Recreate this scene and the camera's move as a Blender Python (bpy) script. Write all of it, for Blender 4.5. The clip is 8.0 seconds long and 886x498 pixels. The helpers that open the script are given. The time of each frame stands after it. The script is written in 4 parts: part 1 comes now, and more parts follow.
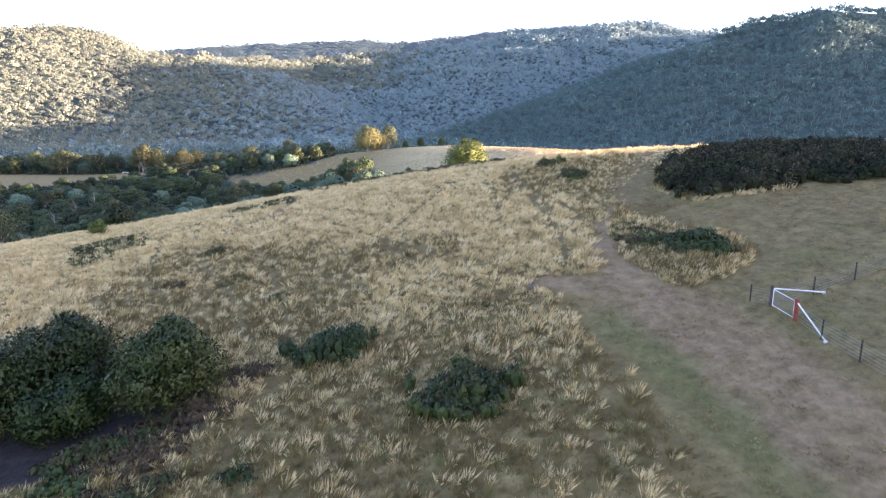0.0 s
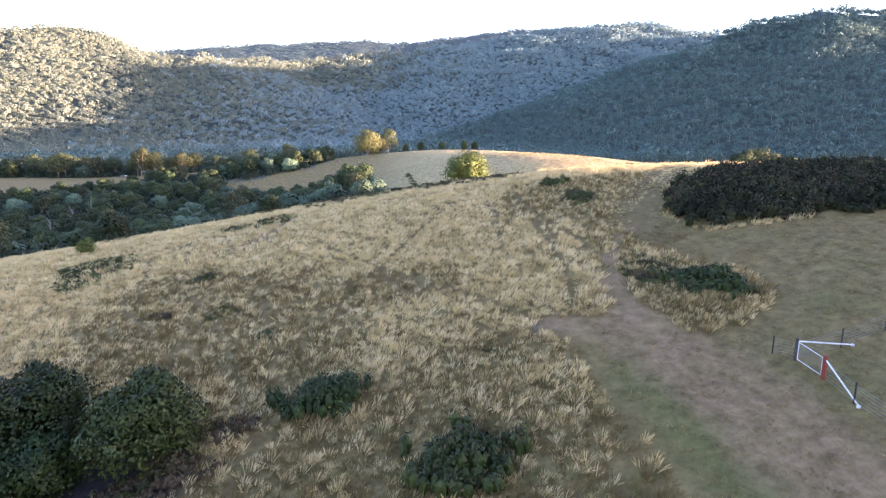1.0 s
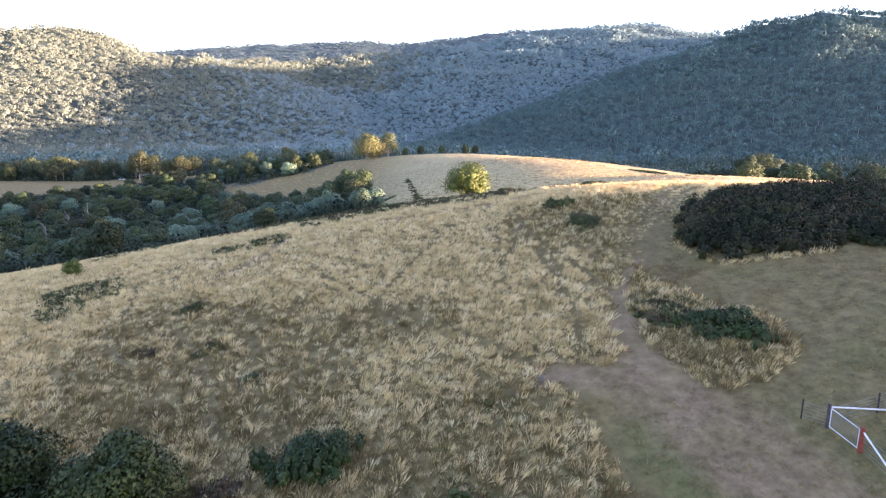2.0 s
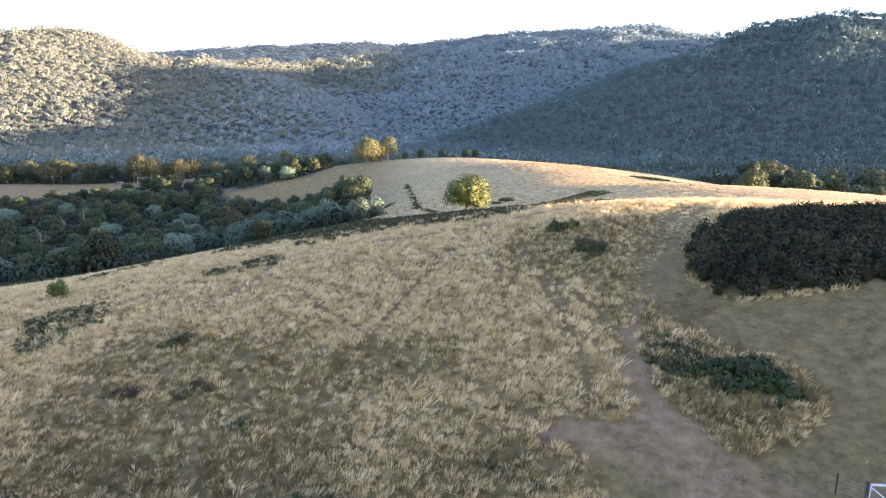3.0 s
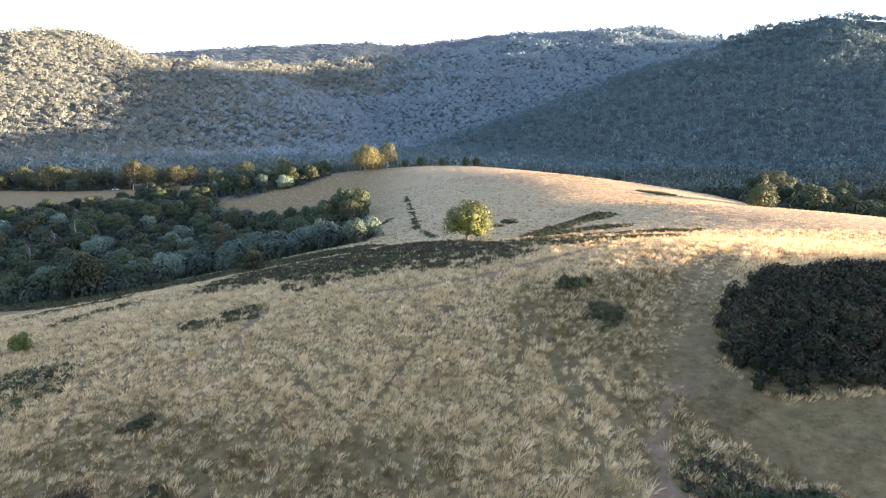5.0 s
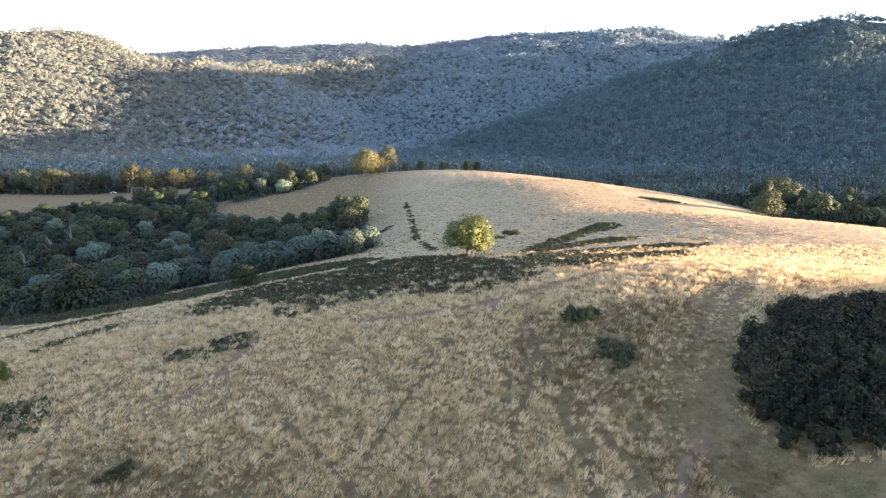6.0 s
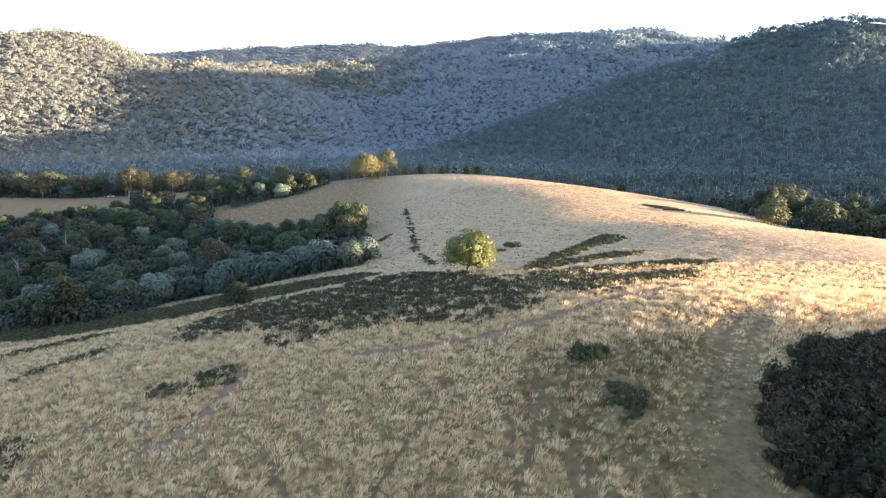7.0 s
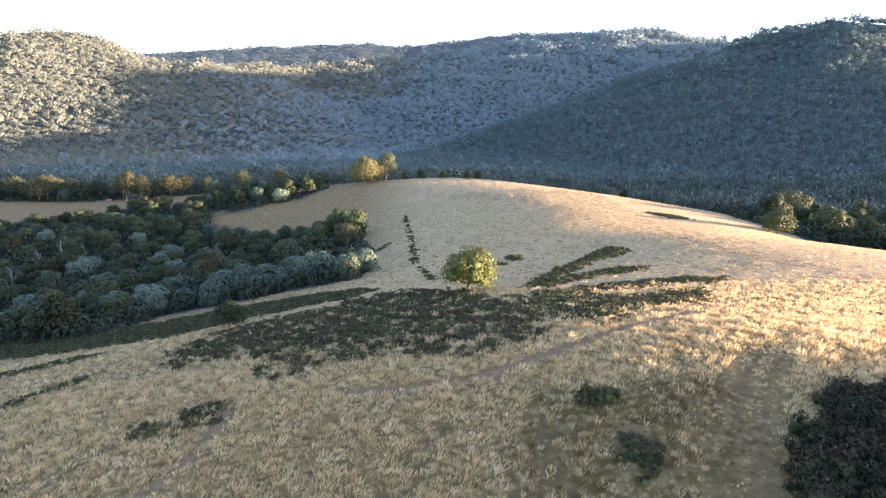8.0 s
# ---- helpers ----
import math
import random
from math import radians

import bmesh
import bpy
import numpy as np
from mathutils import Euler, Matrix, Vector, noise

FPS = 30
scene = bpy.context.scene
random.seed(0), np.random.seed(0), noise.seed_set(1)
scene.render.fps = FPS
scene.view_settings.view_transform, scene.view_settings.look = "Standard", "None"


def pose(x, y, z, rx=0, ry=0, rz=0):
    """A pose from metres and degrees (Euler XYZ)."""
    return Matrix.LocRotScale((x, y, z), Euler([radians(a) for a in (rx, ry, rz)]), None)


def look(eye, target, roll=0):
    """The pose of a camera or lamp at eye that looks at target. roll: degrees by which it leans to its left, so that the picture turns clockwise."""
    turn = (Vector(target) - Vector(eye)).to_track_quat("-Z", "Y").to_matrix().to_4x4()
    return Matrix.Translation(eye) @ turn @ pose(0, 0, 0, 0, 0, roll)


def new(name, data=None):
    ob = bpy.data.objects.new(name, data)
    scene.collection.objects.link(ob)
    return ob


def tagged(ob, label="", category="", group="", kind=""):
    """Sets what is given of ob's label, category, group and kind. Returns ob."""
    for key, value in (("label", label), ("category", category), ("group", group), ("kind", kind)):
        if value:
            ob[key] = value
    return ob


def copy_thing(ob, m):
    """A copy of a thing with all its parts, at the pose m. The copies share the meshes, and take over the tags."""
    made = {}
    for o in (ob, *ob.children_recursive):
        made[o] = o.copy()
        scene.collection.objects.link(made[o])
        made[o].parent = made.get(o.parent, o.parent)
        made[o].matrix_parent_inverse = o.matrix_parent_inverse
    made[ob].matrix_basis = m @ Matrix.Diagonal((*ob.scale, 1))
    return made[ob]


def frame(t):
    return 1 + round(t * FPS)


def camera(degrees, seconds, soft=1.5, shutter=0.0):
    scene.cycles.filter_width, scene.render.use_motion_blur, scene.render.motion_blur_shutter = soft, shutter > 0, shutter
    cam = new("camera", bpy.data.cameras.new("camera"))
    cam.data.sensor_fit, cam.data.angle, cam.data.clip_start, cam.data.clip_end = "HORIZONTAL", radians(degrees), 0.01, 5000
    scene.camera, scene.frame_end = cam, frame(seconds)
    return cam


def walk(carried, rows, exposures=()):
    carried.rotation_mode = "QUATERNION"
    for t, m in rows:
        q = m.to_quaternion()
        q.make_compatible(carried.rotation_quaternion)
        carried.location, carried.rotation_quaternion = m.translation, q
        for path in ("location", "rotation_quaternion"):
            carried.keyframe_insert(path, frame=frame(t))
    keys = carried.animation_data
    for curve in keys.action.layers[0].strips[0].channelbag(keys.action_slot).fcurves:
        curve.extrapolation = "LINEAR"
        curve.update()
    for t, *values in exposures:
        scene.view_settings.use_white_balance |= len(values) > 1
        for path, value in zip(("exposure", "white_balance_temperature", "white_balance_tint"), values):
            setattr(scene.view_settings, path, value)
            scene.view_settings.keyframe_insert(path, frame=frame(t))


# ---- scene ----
cam = camera(70.9, 8.0, soft=1.2, shutter=0.5)
METRES, EYE, TILT, LEAN, TURN = 36.0, 20.0, -12.0, 0.0, 0.0
ROWS = [
    (0.0, 0.0, 0.0, 0.0, 0.0, 0.0, -0.0),
    (0.5, 0.0014, 0.0412, 0.0406, 0.02, 0.03, -0.03),
    (1.0, 0.0027, 0.078, 0.0766, 0.03, 0.04, -0.07),
    (1.5, 0.0042, 0.1221, 0.1182, 0.04, 0.04, -0.09),
    (3.0, 0.0083, 0.2491, 0.2355, 0.06, 0.07, -0.19),
    (3.5, 0.0096, 0.2978, 0.2784, 0.06, 0.08, -0.24),
    (4.0, 0.0111, 0.341, 0.3167, 0.07, 0.08, -0.25),
    (4.5, 0.0128, 0.3924, 0.3607, 0.09, 0.09, -0.28),
    (6.0, 0.0178, 0.5407, 0.4839, 0.16, 0.1, -0.35),
    (6.5, 0.0195, 0.5926, 0.5266, 0.18, 0.1, -0.37),
    (7.0, 0.0212, 0.6458, 0.5692, 0.2, 0.1, -0.4),
    (7.5, 0.0228, 0.699, 0.6129, 0.23, 0.09, -0.41),
    (8.0, 0.0244, 0.7534, 0.6563, 0.25, 0.09, -0.43),
]
EXPOSURE, KELVIN, TINT = 3.08, 6650, 42
walk(cam, [(t, pose(0, 0, EYE, TILT, LEAN, TURN) @ pose(METRES * x, METRES * y, METRES * z, 90 + pitch, roll, yaw)) for t, x, y, z, yaw, pitch, roll in ROWS],
     exposures=[(0.0, EXPOSURE + 0.33, KELVIN, TINT), (1.5, EXPOSURE + 0.28, KELVIN, TINT), (3.5, EXPOSURE + 0.14, KELVIN, TINT), (4.5, EXPOSURE + 0.06, KELVIN, TINT), (8.0, EXPOSURE + 0.02, KELVIN, TINT)])

# ---- evening sky and the low sun on the right ----
SUN_EL, SUN_AZ = 4.8, 96.0        # height, and degrees clockwise from straight ahead (+y)
world = bpy.data.worlds.new("evening_sky")
scene.world = world
world.use_nodes = True
wn = world.node_tree.nodes
wn.clear()
sky = wn.new("ShaderNodeTexSky")
sky.sky_type = "NISHITA"
sky.sun_disc = False
sky.sun_elevation = radians(SUN_EL)
sky.sun_rotation = radians(SUN_AZ)
sky.air_density, sky.dust_density, sky.ozone_density = 1.0, 1.0, 2.2
sky_bg = wn.new("ShaderNodeBackground")
sky_bg.inputs["Strength"].default_value = 0.15
sky_out = wn.new("ShaderNodeOutputWorld")
world.node_tree.links.new(sky.outputs[0], sky_bg.inputs[0])
world.node_tree.links.new(sky_bg.outputs[0], sky_out.inputs[0])
sun_data = bpy.data.lights.new("sun", "SUN")
sun_data.energy, sun_data.angle, sun_data.color = 3.8, radians(0.6), (1.0, 0.83, 0.56)
sun = new("sun", sun_data)
SUN_DIR = Vector((math.sin(radians(SUN_AZ)) * math.cos(radians(SUN_EL)), math.cos(radians(SUN_AZ)) * math.cos(radians(SUN_EL)), math.sin(radians(SUN_EL))))
sun.matrix_world = look(SUN_DIR * 300, (0, 0, 0))

RNG = np.random.default_rng(7)


# ---- materials ----
def material(name, colours, scale=1.0, rough=0.9, bump=0.0, bump_scale=20.0, vary=0.0, island=False, attrs=(), translucent=0.0, sheen=0.0):
    """A procedural surface: colours mixed by two scales of noise; vary: spread of value from piece to piece;
    attrs: (attribute, colour, amount) laid over by the mesh's own cover masks."""
    m = bpy.data.materials.new(name)
    m.use_nodes = True
    n, l = m.node_tree.nodes, m.node_tree.links
    n.clear()
    out = n.new("ShaderNodeOutputMaterial")
    b = n.new("ShaderNodeBsdfPrincipled")
    b.inputs["Roughness"].default_value = rough
    b.inputs["Specular IOR Level"].default_value = 0.25
    geo = n.new("ShaderNodeNewGeometry")
    tex = n.new("ShaderNodeTexNoise")
    tex.inputs["Scale"].default_value, tex.inputs["Detail"].default_value, tex.inputs["Roughness"].default_value = scale, 8.0, 0.65
    l.new(geo.outputs["Position"], tex.inputs["Vector"])
    ramp = n.new("ShaderNodeValToRGB")
    e = ramp.color_ramp.elements
    for i, c in enumerate(colours):
        p = 0.28 + 0.44 * i / max(1, len(colours) - 1)
        if i < 2:
            e[i].position, e[i].color = p, (*c, 1)
        else:
            e.new(p).color = (*c, 1)
    l.new(tex.outputs["Fac"], ramp.inputs["Fac"])
    col = ramp.outputs["Color"]
    if attrs:
        fine = n.new("ShaderNodeTexNoise")
        fine.inputs["Scale"].default_value, fine.inputs["Detail"].default_value, fine.inputs["Roughness"].default_value = 1.1, 9.0, 0.75
        l.new(geo.outputs["Position"], fine.inputs["Vector"])
        spread = n.new("ShaderNodeMapRange")
        spread.inputs["From Min"].default_value, spread.inputs["From Max"].default_value = 0.34, 0.66
        l.new(fine.outputs["Fac"], spread.inputs["Value"])
    for name_a, c1, c2 in attrs:
        at = n.new("ShaderNodeAttribute")
        at.attribute_name = name_a
        m1 = n.new("ShaderNodeMix")
        m1.data_type = "RGBA"
        m1.inputs["A"].default_value, m1.inputs["B"].default_value = (*c1, 1), (*c2, 1)
        l.new(spread.outputs["Result"], m1.inputs["Factor"])
        m2 = n.new("ShaderNodeMix")
        m2.data_type = "RGBA"
        l.new(at.outputs["Fac"], m2.inputs["Factor"])
        l.new(col, m2.inputs["A"])
        l.new(m1.outputs["Result"], m2.inputs["B"])
        col = m2.outputs["Result"]
    if vary:
        hsv = n.new("ShaderNodeHueSaturation")
        rng = n.new("ShaderNodeMapRange")
        rng.inputs["To Min"].default_value, rng.inputs["To Max"].default_value = 1 - vary, 1 + vary
        if island:
            src = geo.outputs["Random Per Island"]
        else:
            src = n.new("ShaderNodeObjectInfo").outputs["Random"]
        l.new(src, rng.inputs["Value"])
        l.new(rng.outputs["Result"], hsv.inputs["Value"])
        mul = n.new("ShaderNodeMath")
        mul.operation = "MULTIPLY_ADD"
        mul.inputs[1].default_value, mul.inputs[2].default_value = 0.05, 0.475
        frac = n.new("ShaderNodeMath")
        frac.operation = "FRACT"
        m17 = n.new("ShaderNodeMath")
        m17.operation = "MULTIPLY"
        m17.inputs[1].default_value = 17.3
        l.new(src, m17.inputs[0])
        l.new(m17.outputs[0], frac.inputs[0])
        l.new(frac.outputs[0], mul.inputs[0])
        l.new(mul.outputs[0], hsv.inputs["Hue"])
        l.new(col, hsv.inputs["Color"])
        col = hsv.outputs["Color"]
    l.new(col, b.inputs["Base Color"])
    if bump:
        t2 = n.new("ShaderNodeTexNoise")
        t2.inputs["Scale"].default_value, t2.inputs["Detail"].default_value = bump_scale, 6.0
        l.new(geo.outputs["Position"], t2.inputs["Vector"])
        bp = n.new("ShaderNodeBump")
        bp.inputs["Strength"].default_value, bp.inputs["Distance"].default_value = 1.0, bump
        l.new(t2.outputs["Fac"], bp.inputs["Height"])
        l.new(bp.outputs["Normal"], b.inputs["Normal"])
    if translucent:
        tr = n.new("ShaderNodeBsdfTranslucent")
        l.new(col, tr.inputs["Color"])
        mx = n.new("ShaderNodeMixShader")
        mx.inputs[0].default_value = translucent
        l.new(b.outputs[0], mx.inputs[1])
        l.new(tr.outputs[0], mx.inputs[2])
        l.new(mx.outputs[0], out.inputs["Surface"])
    else:
        l.new(b.outputs[0], out.inputs["Surface"])
    return m


M_GROUND = material("dry_pasture_ground", [(0.10, 0.066, 0.024), (0.21, 0.145, 0.056), (0.36, 0.26, 0.112)], scale=0.9, rough=0.95, bump=0.2, bump_scale=1.6,
                    attrs=[("pale", (0.25, 0.185, 0.08), (0.60, 0.46, 0.235)), ("mown", (0.085, 0.062, 0.022), (0.25, 0.178, 0.075)), ("green", (0.06, 0.07, 0.018), (0.16, 0.145, 0.05)), ("forest", (0.035, 0.052, 0.045), (0.075, 0.10, 0.085)), ("trail", (0.075, 0.046, 0.017), (0.16, 0.102, 0.04)), ("dirt", (0.15, 0.09, 0.046), (0.34, 0.215, 0.125)), ("distant", (0.05, 0.085, 0.085), (0.08, 0.12, 0.115)), ("dark_ground", (0.014, 0.011, 0.010), (0.036, 0.028, 0.026))])
# far foliage colours are lifted and blued to stand in for haze
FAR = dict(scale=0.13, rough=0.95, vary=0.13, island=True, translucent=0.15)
M_HAZE_LEAF = material("hazy_forest_foliage", [(0.07, 0.12, 0.11), (0.13, 0.20, 0.182), (0.205, 0.285, 0.245)], **FAR)
M_HAZE_BLUE = material("haze_blue_foliage", [(0.135, 0.208, 0.212), (0.225, 0.318, 0.32), (0.31, 0.405, 0.40)], **FAR)
# warmer leaf colour painted on for the sunlit flanks
M_SUNLIT_OLIVE = material("sunlit_olive_foliage", [(0.115, 0.15, 0.12), (0.19, 0.222, 0.172), (0.255, 0.275, 0.205)], **FAR)
M_HAZE_DARK = material("hazy_dark_foliage", [(0.06, 0.105, 0.098), (0.118, 0.185, 0.168), (0.195, 0.275, 0.235)], **FAR)
M_BARK = material("pale_eucalypt_bark", [(0.16, 0.13, 0.10), (0.36, 0.31, 0.26), (0.5, 0.45, 0.38)], scale=1.2, rough=0.9, bump=0.03, bump_scale=8)


# ---- the lie of the land ----
NEAR_HUMPS = [1.4, 1.7, 3.5, 2.7, 13.3, 0.9, -3.1, -1.7, 0.3, 2.2, 1.5, 2.9, 5.2, 6.5, 1.5, -0.4, -0.7, -0.9, -0.6, -1.9, -3.1, -0.3, 0.1, -2.4, 2.7]
FAR_HUMPS = [-3.2, 1.6, 5.3, 14.7, 6.9, -1.3, -9.9, -12.1, -6.1, 7.4, -3.6, -5.5, 0.9, 2.9, 6.2, 6.3, -3.3, 0.7, -7.3, -5.6, -1.4, -6.9, -10.2, -1.9]
HUMPS = [(-80 + 40 * (i % 5), 15 + 35 * (i // 5), 34.0, h) for i, h in enumerate(NEAR_HUMPS)]
HUMPS += [(-310 + 120 * (i % 6), (150, 270, 390, 520)[i // 6], 105.0, h) for i, h in enumerate(FAR_HUMPS)]
HUMPS += [(-95, 290, 50, -7.5), (-45, 215, 35, -5.3), (-20, 340, 50, -3.1), (40, 330, 60, 6.8), (-60, 420, 50, 4.5), (60, 230, 50, -5.8), (110, 240, 50, 2.1), (20, 430, 50, 7.6), (21, 33.5, 8, -0.33), (-130, 210, 50, -6.2), (165, 224, 33, -11.5)]
# the round shoulder of the far hill, raised so its left face shades itself
HUMPS += [(60, 188, 15, 1.3), (42, 224, 15, 1.1), (50, 257, 16, 1.2), (38, 292, 15, 1.0)]
# crest lines of the mountains: points on the crest, then the slope of the flanks
MOUNTAINS = [
    ([(-1500, 700, 130), (-1103, 1219, 144), (-936, 1382, 191), (-866, 1448, 207), (-792, 1469, 195), (-679, 1463, 153), (-528, 1462, 133), (-442, 1429, 108)], 0.42),
    ([(-528, 1462, 133), (-500, 1670, 154), (-398, 1800, 159), (-267, 1873, 181), (-162, 1984, 197), (116, 2033, 240), (347, 2053, 280), (578, 1998, 289), (702, 1909, 254), (812, 1815, 215), (938, 1755, 197)], 0.30),
    ([(-1590, 2879, 270), (-1340, 3000, 311), (-1038, 3114, 343), (-475, 3344, 396), (-245, 3370, 385), (346, 3453, 457), (578, 3421, 466), (1047, 3312, 433)], 0.3),
    # its last five points are unseen, their heights set to shape the shadow
    ([(72, 1077, -1), (214, 1128, 46), (379, 1187, 99), (531, 1211, 140), (593, 1235, 167), (648, 1226, 194), (703, 1195, 199), (775, 1151, 186), (878, 1010, 150), (1000, 700, 120), (1000, 340, 84), (1000, 270, 72), (1000, 150, 64)], 0.36),
    # unseen ridge on the right, added to shadow the mountains, with a gap
    ([(1500, 330, 118), (1500, 400, 172), (1500, 560, 210), (1500, 690, 163), (1500, 875, 158), (1500, 930, 228), (1500, 1000, 270), (1500, 1060, 305), (1500, 1130, 305), (1500, 1195, 296), (1500, 1700, 303), (1500, 1770, 330), (1500, 1850, 385), (1500, 2100, 390)], 1.0),
    # unseen hill on the right, added to keep the near slope shaded
    ([(230, -260, 40), (225, -60, 41), (225, 20, 39), (232, 60, 30), (238, 90, 18)], 0.35),
]


def wobble(x, y, s, seed=0.0):
    """Smooth unevenness of about one, with waves about s metres long."""
    a = np.sin(x * 6.283 / s + 1.7 * np.sin(y * 4.1 / s + seed) + seed)
    b = np.sin(y * 5.7 / s + 1.9 * np.sin(x * 3.7 / s + 2.1 * seed) + 1.3)
    c = np.sin((x + y) * 9.1 / s + 1.2 * np.sin((x - y) * 5.3 / s) + 3 * seed)
    return (a + b + 0.6 * c) / 2.6


def crest_height(x, y, line, slope):
    best = np.full(x.shape, -1e4)
    for (x0, y0, z0), (x1, y1, z1) in zip(line, line[1:]):
        dx, dy = x1 - x0, y1 - y0
        u = np.clip(((x - x0) * dx + (y - y0) * dy) / (dx * dx + dy * dy), 0, 1)
        d = np.hypot(x - x0 - u * dx, y - y0 - u * dy)
        z = z0 + u * (z1 - z0) - slope * (np.sqrt(d * d + 1600) - 40)
        best = np.maximum(best, z)
    return best


def land(x, y):
    """The height of the ground."""
    x, y = np.asarray(x, float), np.asarray(y, float)
    z = np.full(x.shape, -12.0)
    for hx, hy, r, h in HUMPS:
        z = z + h * np.exp(-((x - hx) ** 2 + (y - hy) ** 2) / (2 * r * r))
    r = np.hypot(x, y - 100)
    f = np.clip((r - 450) / 250, 0, 1)
    z = z - 13 * f * f * (3 - 2 * f)
    z = z + 0.10 * wobble(x, y, 9.0) + 0.05 * wobble(x, y, 3.1, 2.0)
    for k, (line, slope) in enumerate(MOUNTAINS):
        m = crest_height(x, y, line, slope)
        if k < 4:
            m = m + np.clip((m + 30) / 150, 0, 1) * (7 + 9 * wobble(x, y, 210.0, k) + 5 * wobble(x, y, 90.0, k + 0.5))
        k_soft = 6.0
        z = np.maximum(z, m) + k_soft * np.log1p(np.exp(-np.abs(z - m) / k_soft)) - 0.0
    return z


def height(x, y):
    return float(land(np.array([x]), np.array([y]))[0])


def line_mask(x, y, pts, width, soft=0.5):
    """1 on a line of points of that width, fading to 0."""
    best = np.full(np.shape(x), 1e9)
    for (x0, y0), (x1, y1) in zip(pts, pts[1:]):
        dx, dy = x1 - x0, y1 - y0
        u = np.clip(((x - x0) * dx + (y - y0) * dy) / (dx * dx + dy * dy), 0, 1)
        best = np.minimum(best, np.hypot(x - x0 - u * dx, y - y0 - u * dy))
    return np.clip((width / 2 + soft - best) / soft, 0, 1)


def blob_mask(x, y, cx, cy, rx, ry, turn=0.0, soft=0.3):
    c, s = math.cos(radians(turn)), math.sin(radians(turn))
    dx, dy = x - cx, y - cy
    r = np.hypot((dx * c + dy * s) / rx, (-dx * s + dy * c) / ry)
    r = r + 0.12 * wobble(x, y, max(rx, ry) * 0.8, 1.0) + 0.07 * wobble(x, y, max(rx, ry) * 0.3, 2.0)
    return np.clip((1 + soft - r) / soft, 0, 1)


def mesh_object(name, verts, faces, mat, smooth=True, parent=None):
    me = bpy.data.meshes.new(name)
    verts, faces = np.asarray(verts, np.float32), np.asarray(faces, np.int32)
    normals = verts[:, 3:] if verts.shape[1] == 6 else None   # leafy crowns carry their own round shading
    verts = np.ascontiguousarray(verts[:, :3])
    smooth = smooth or normals is not None
    k = faces.shape[1]
    me.vertices.add(len(verts))
    me.vertices.foreach_set("co", verts.ravel())
    me.loops.add(faces.size)
    me.loops.foreach_set("vertex_index", faces.ravel())
    me.polygons.add(len(faces))
    me.polygons.foreach_set("loop_start", np.arange(0, faces.size, k, dtype=np.int32))
    me.polygons.foreach_set("use_smooth", np.full(len(faces), smooth))
    me.update(calc_edges=True)
    if normals is not None:
        me.normals_split_custom_set_from_vertices(normals / (np.linalg.norm(normals, axis=1)[:, None] + 1e-9))
    me.materials.append(mat)
    ob = new(name, me)
    if parent:
        ob.parent = parent
    return ob


def graded(lo, hi, fine_lo, fine_hi, step, grow):
    """Grid lines: even between fine_lo and fine_hi, then ever wider."""
    g = list(np.arange(fine_lo, fine_hi, step))
    s, a = step, g[0]
    while a > lo:
        s *= grow
        a -= s
        g.insert(0, a)
    s, a = step, g[-1]
    while a < hi:
        s *= grow
        a += s
        g.append(a)
    return np.array(g)


gx = graded(-4500, 4500, -60, 70, 1.0, 1.05)
gy = graded(-1500, 4800, 20, 115, 1.0, 1.045)
gx = np.sort(np.append(gx, [985, 1000, 1015, 1475, 1500, 1525]))   # the unseen ridges added to shade the valley keep their crests
GX, GY = np.meshgrid(gx, gy)
GZ = land(GX, GY)
nx, ny = len(gx), len(gy)
idx = np.arange(nx * ny).reshape(ny, nx)
quads = np.stack([idx[:-1, :-1], idx[:-1, 1:], idx[1:, 1:], idx[1:, :-1]], -1).reshape(-1, 4)
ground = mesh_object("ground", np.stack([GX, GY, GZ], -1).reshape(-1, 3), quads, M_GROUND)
tagged(ground, "dry straw-coloured pasture hills below forested mountains", "ground", kind="structure")


def ground_height(x, y):
    """The height of the ground's own mesh, for what stands far off on its wider cells."""
    i, j = np.clip(np.searchsorted(gx, x) - 1, 0, nx - 2), np.clip(np.searchsorted(gy, y) - 1, 0, ny - 2)
    u, v = (x - gx[i]) / (gx[i + 1] - gx[i]), (y - gy[j]) / (gy[j + 1] - gy[j])
    return (GZ[j, i] * (1 - u) + GZ[j, i + 1] * u) * (1 - v) + (GZ[j + 1, i] * (1 - u) + GZ[j + 1, i + 1] * u) * v


def cover(name, mask):
    a = ground.data.attributes.new(name, "FLOAT", "POINT")
    a.data.foreach_set("value", mask.ravel().astype(np.float32))


def mountain_mask(x, y):
    m = np.full(np.shape(x), -1e4)
    for line, slope in MOUNTAINS[:4]:
        m = np.maximum(m, crest_height(x, y, line, slope))
    return m


def inside(x, y, poly):
    """True where a point lies in the outline."""
    x, y = np.asarray(x, float), np.asarray(y, float)
    hit = np.zeros(x.shape, bool)
    for (x0, y0), (x1, y1) in zip(poly, poly[1:] + poly[:1]):
        if y0 != y1:
            hit ^= ((y0 > y) != (y1 > y)) & (x < (x1 - x0) * (y - y0) / (y1 - y0) + x0)
    return hit


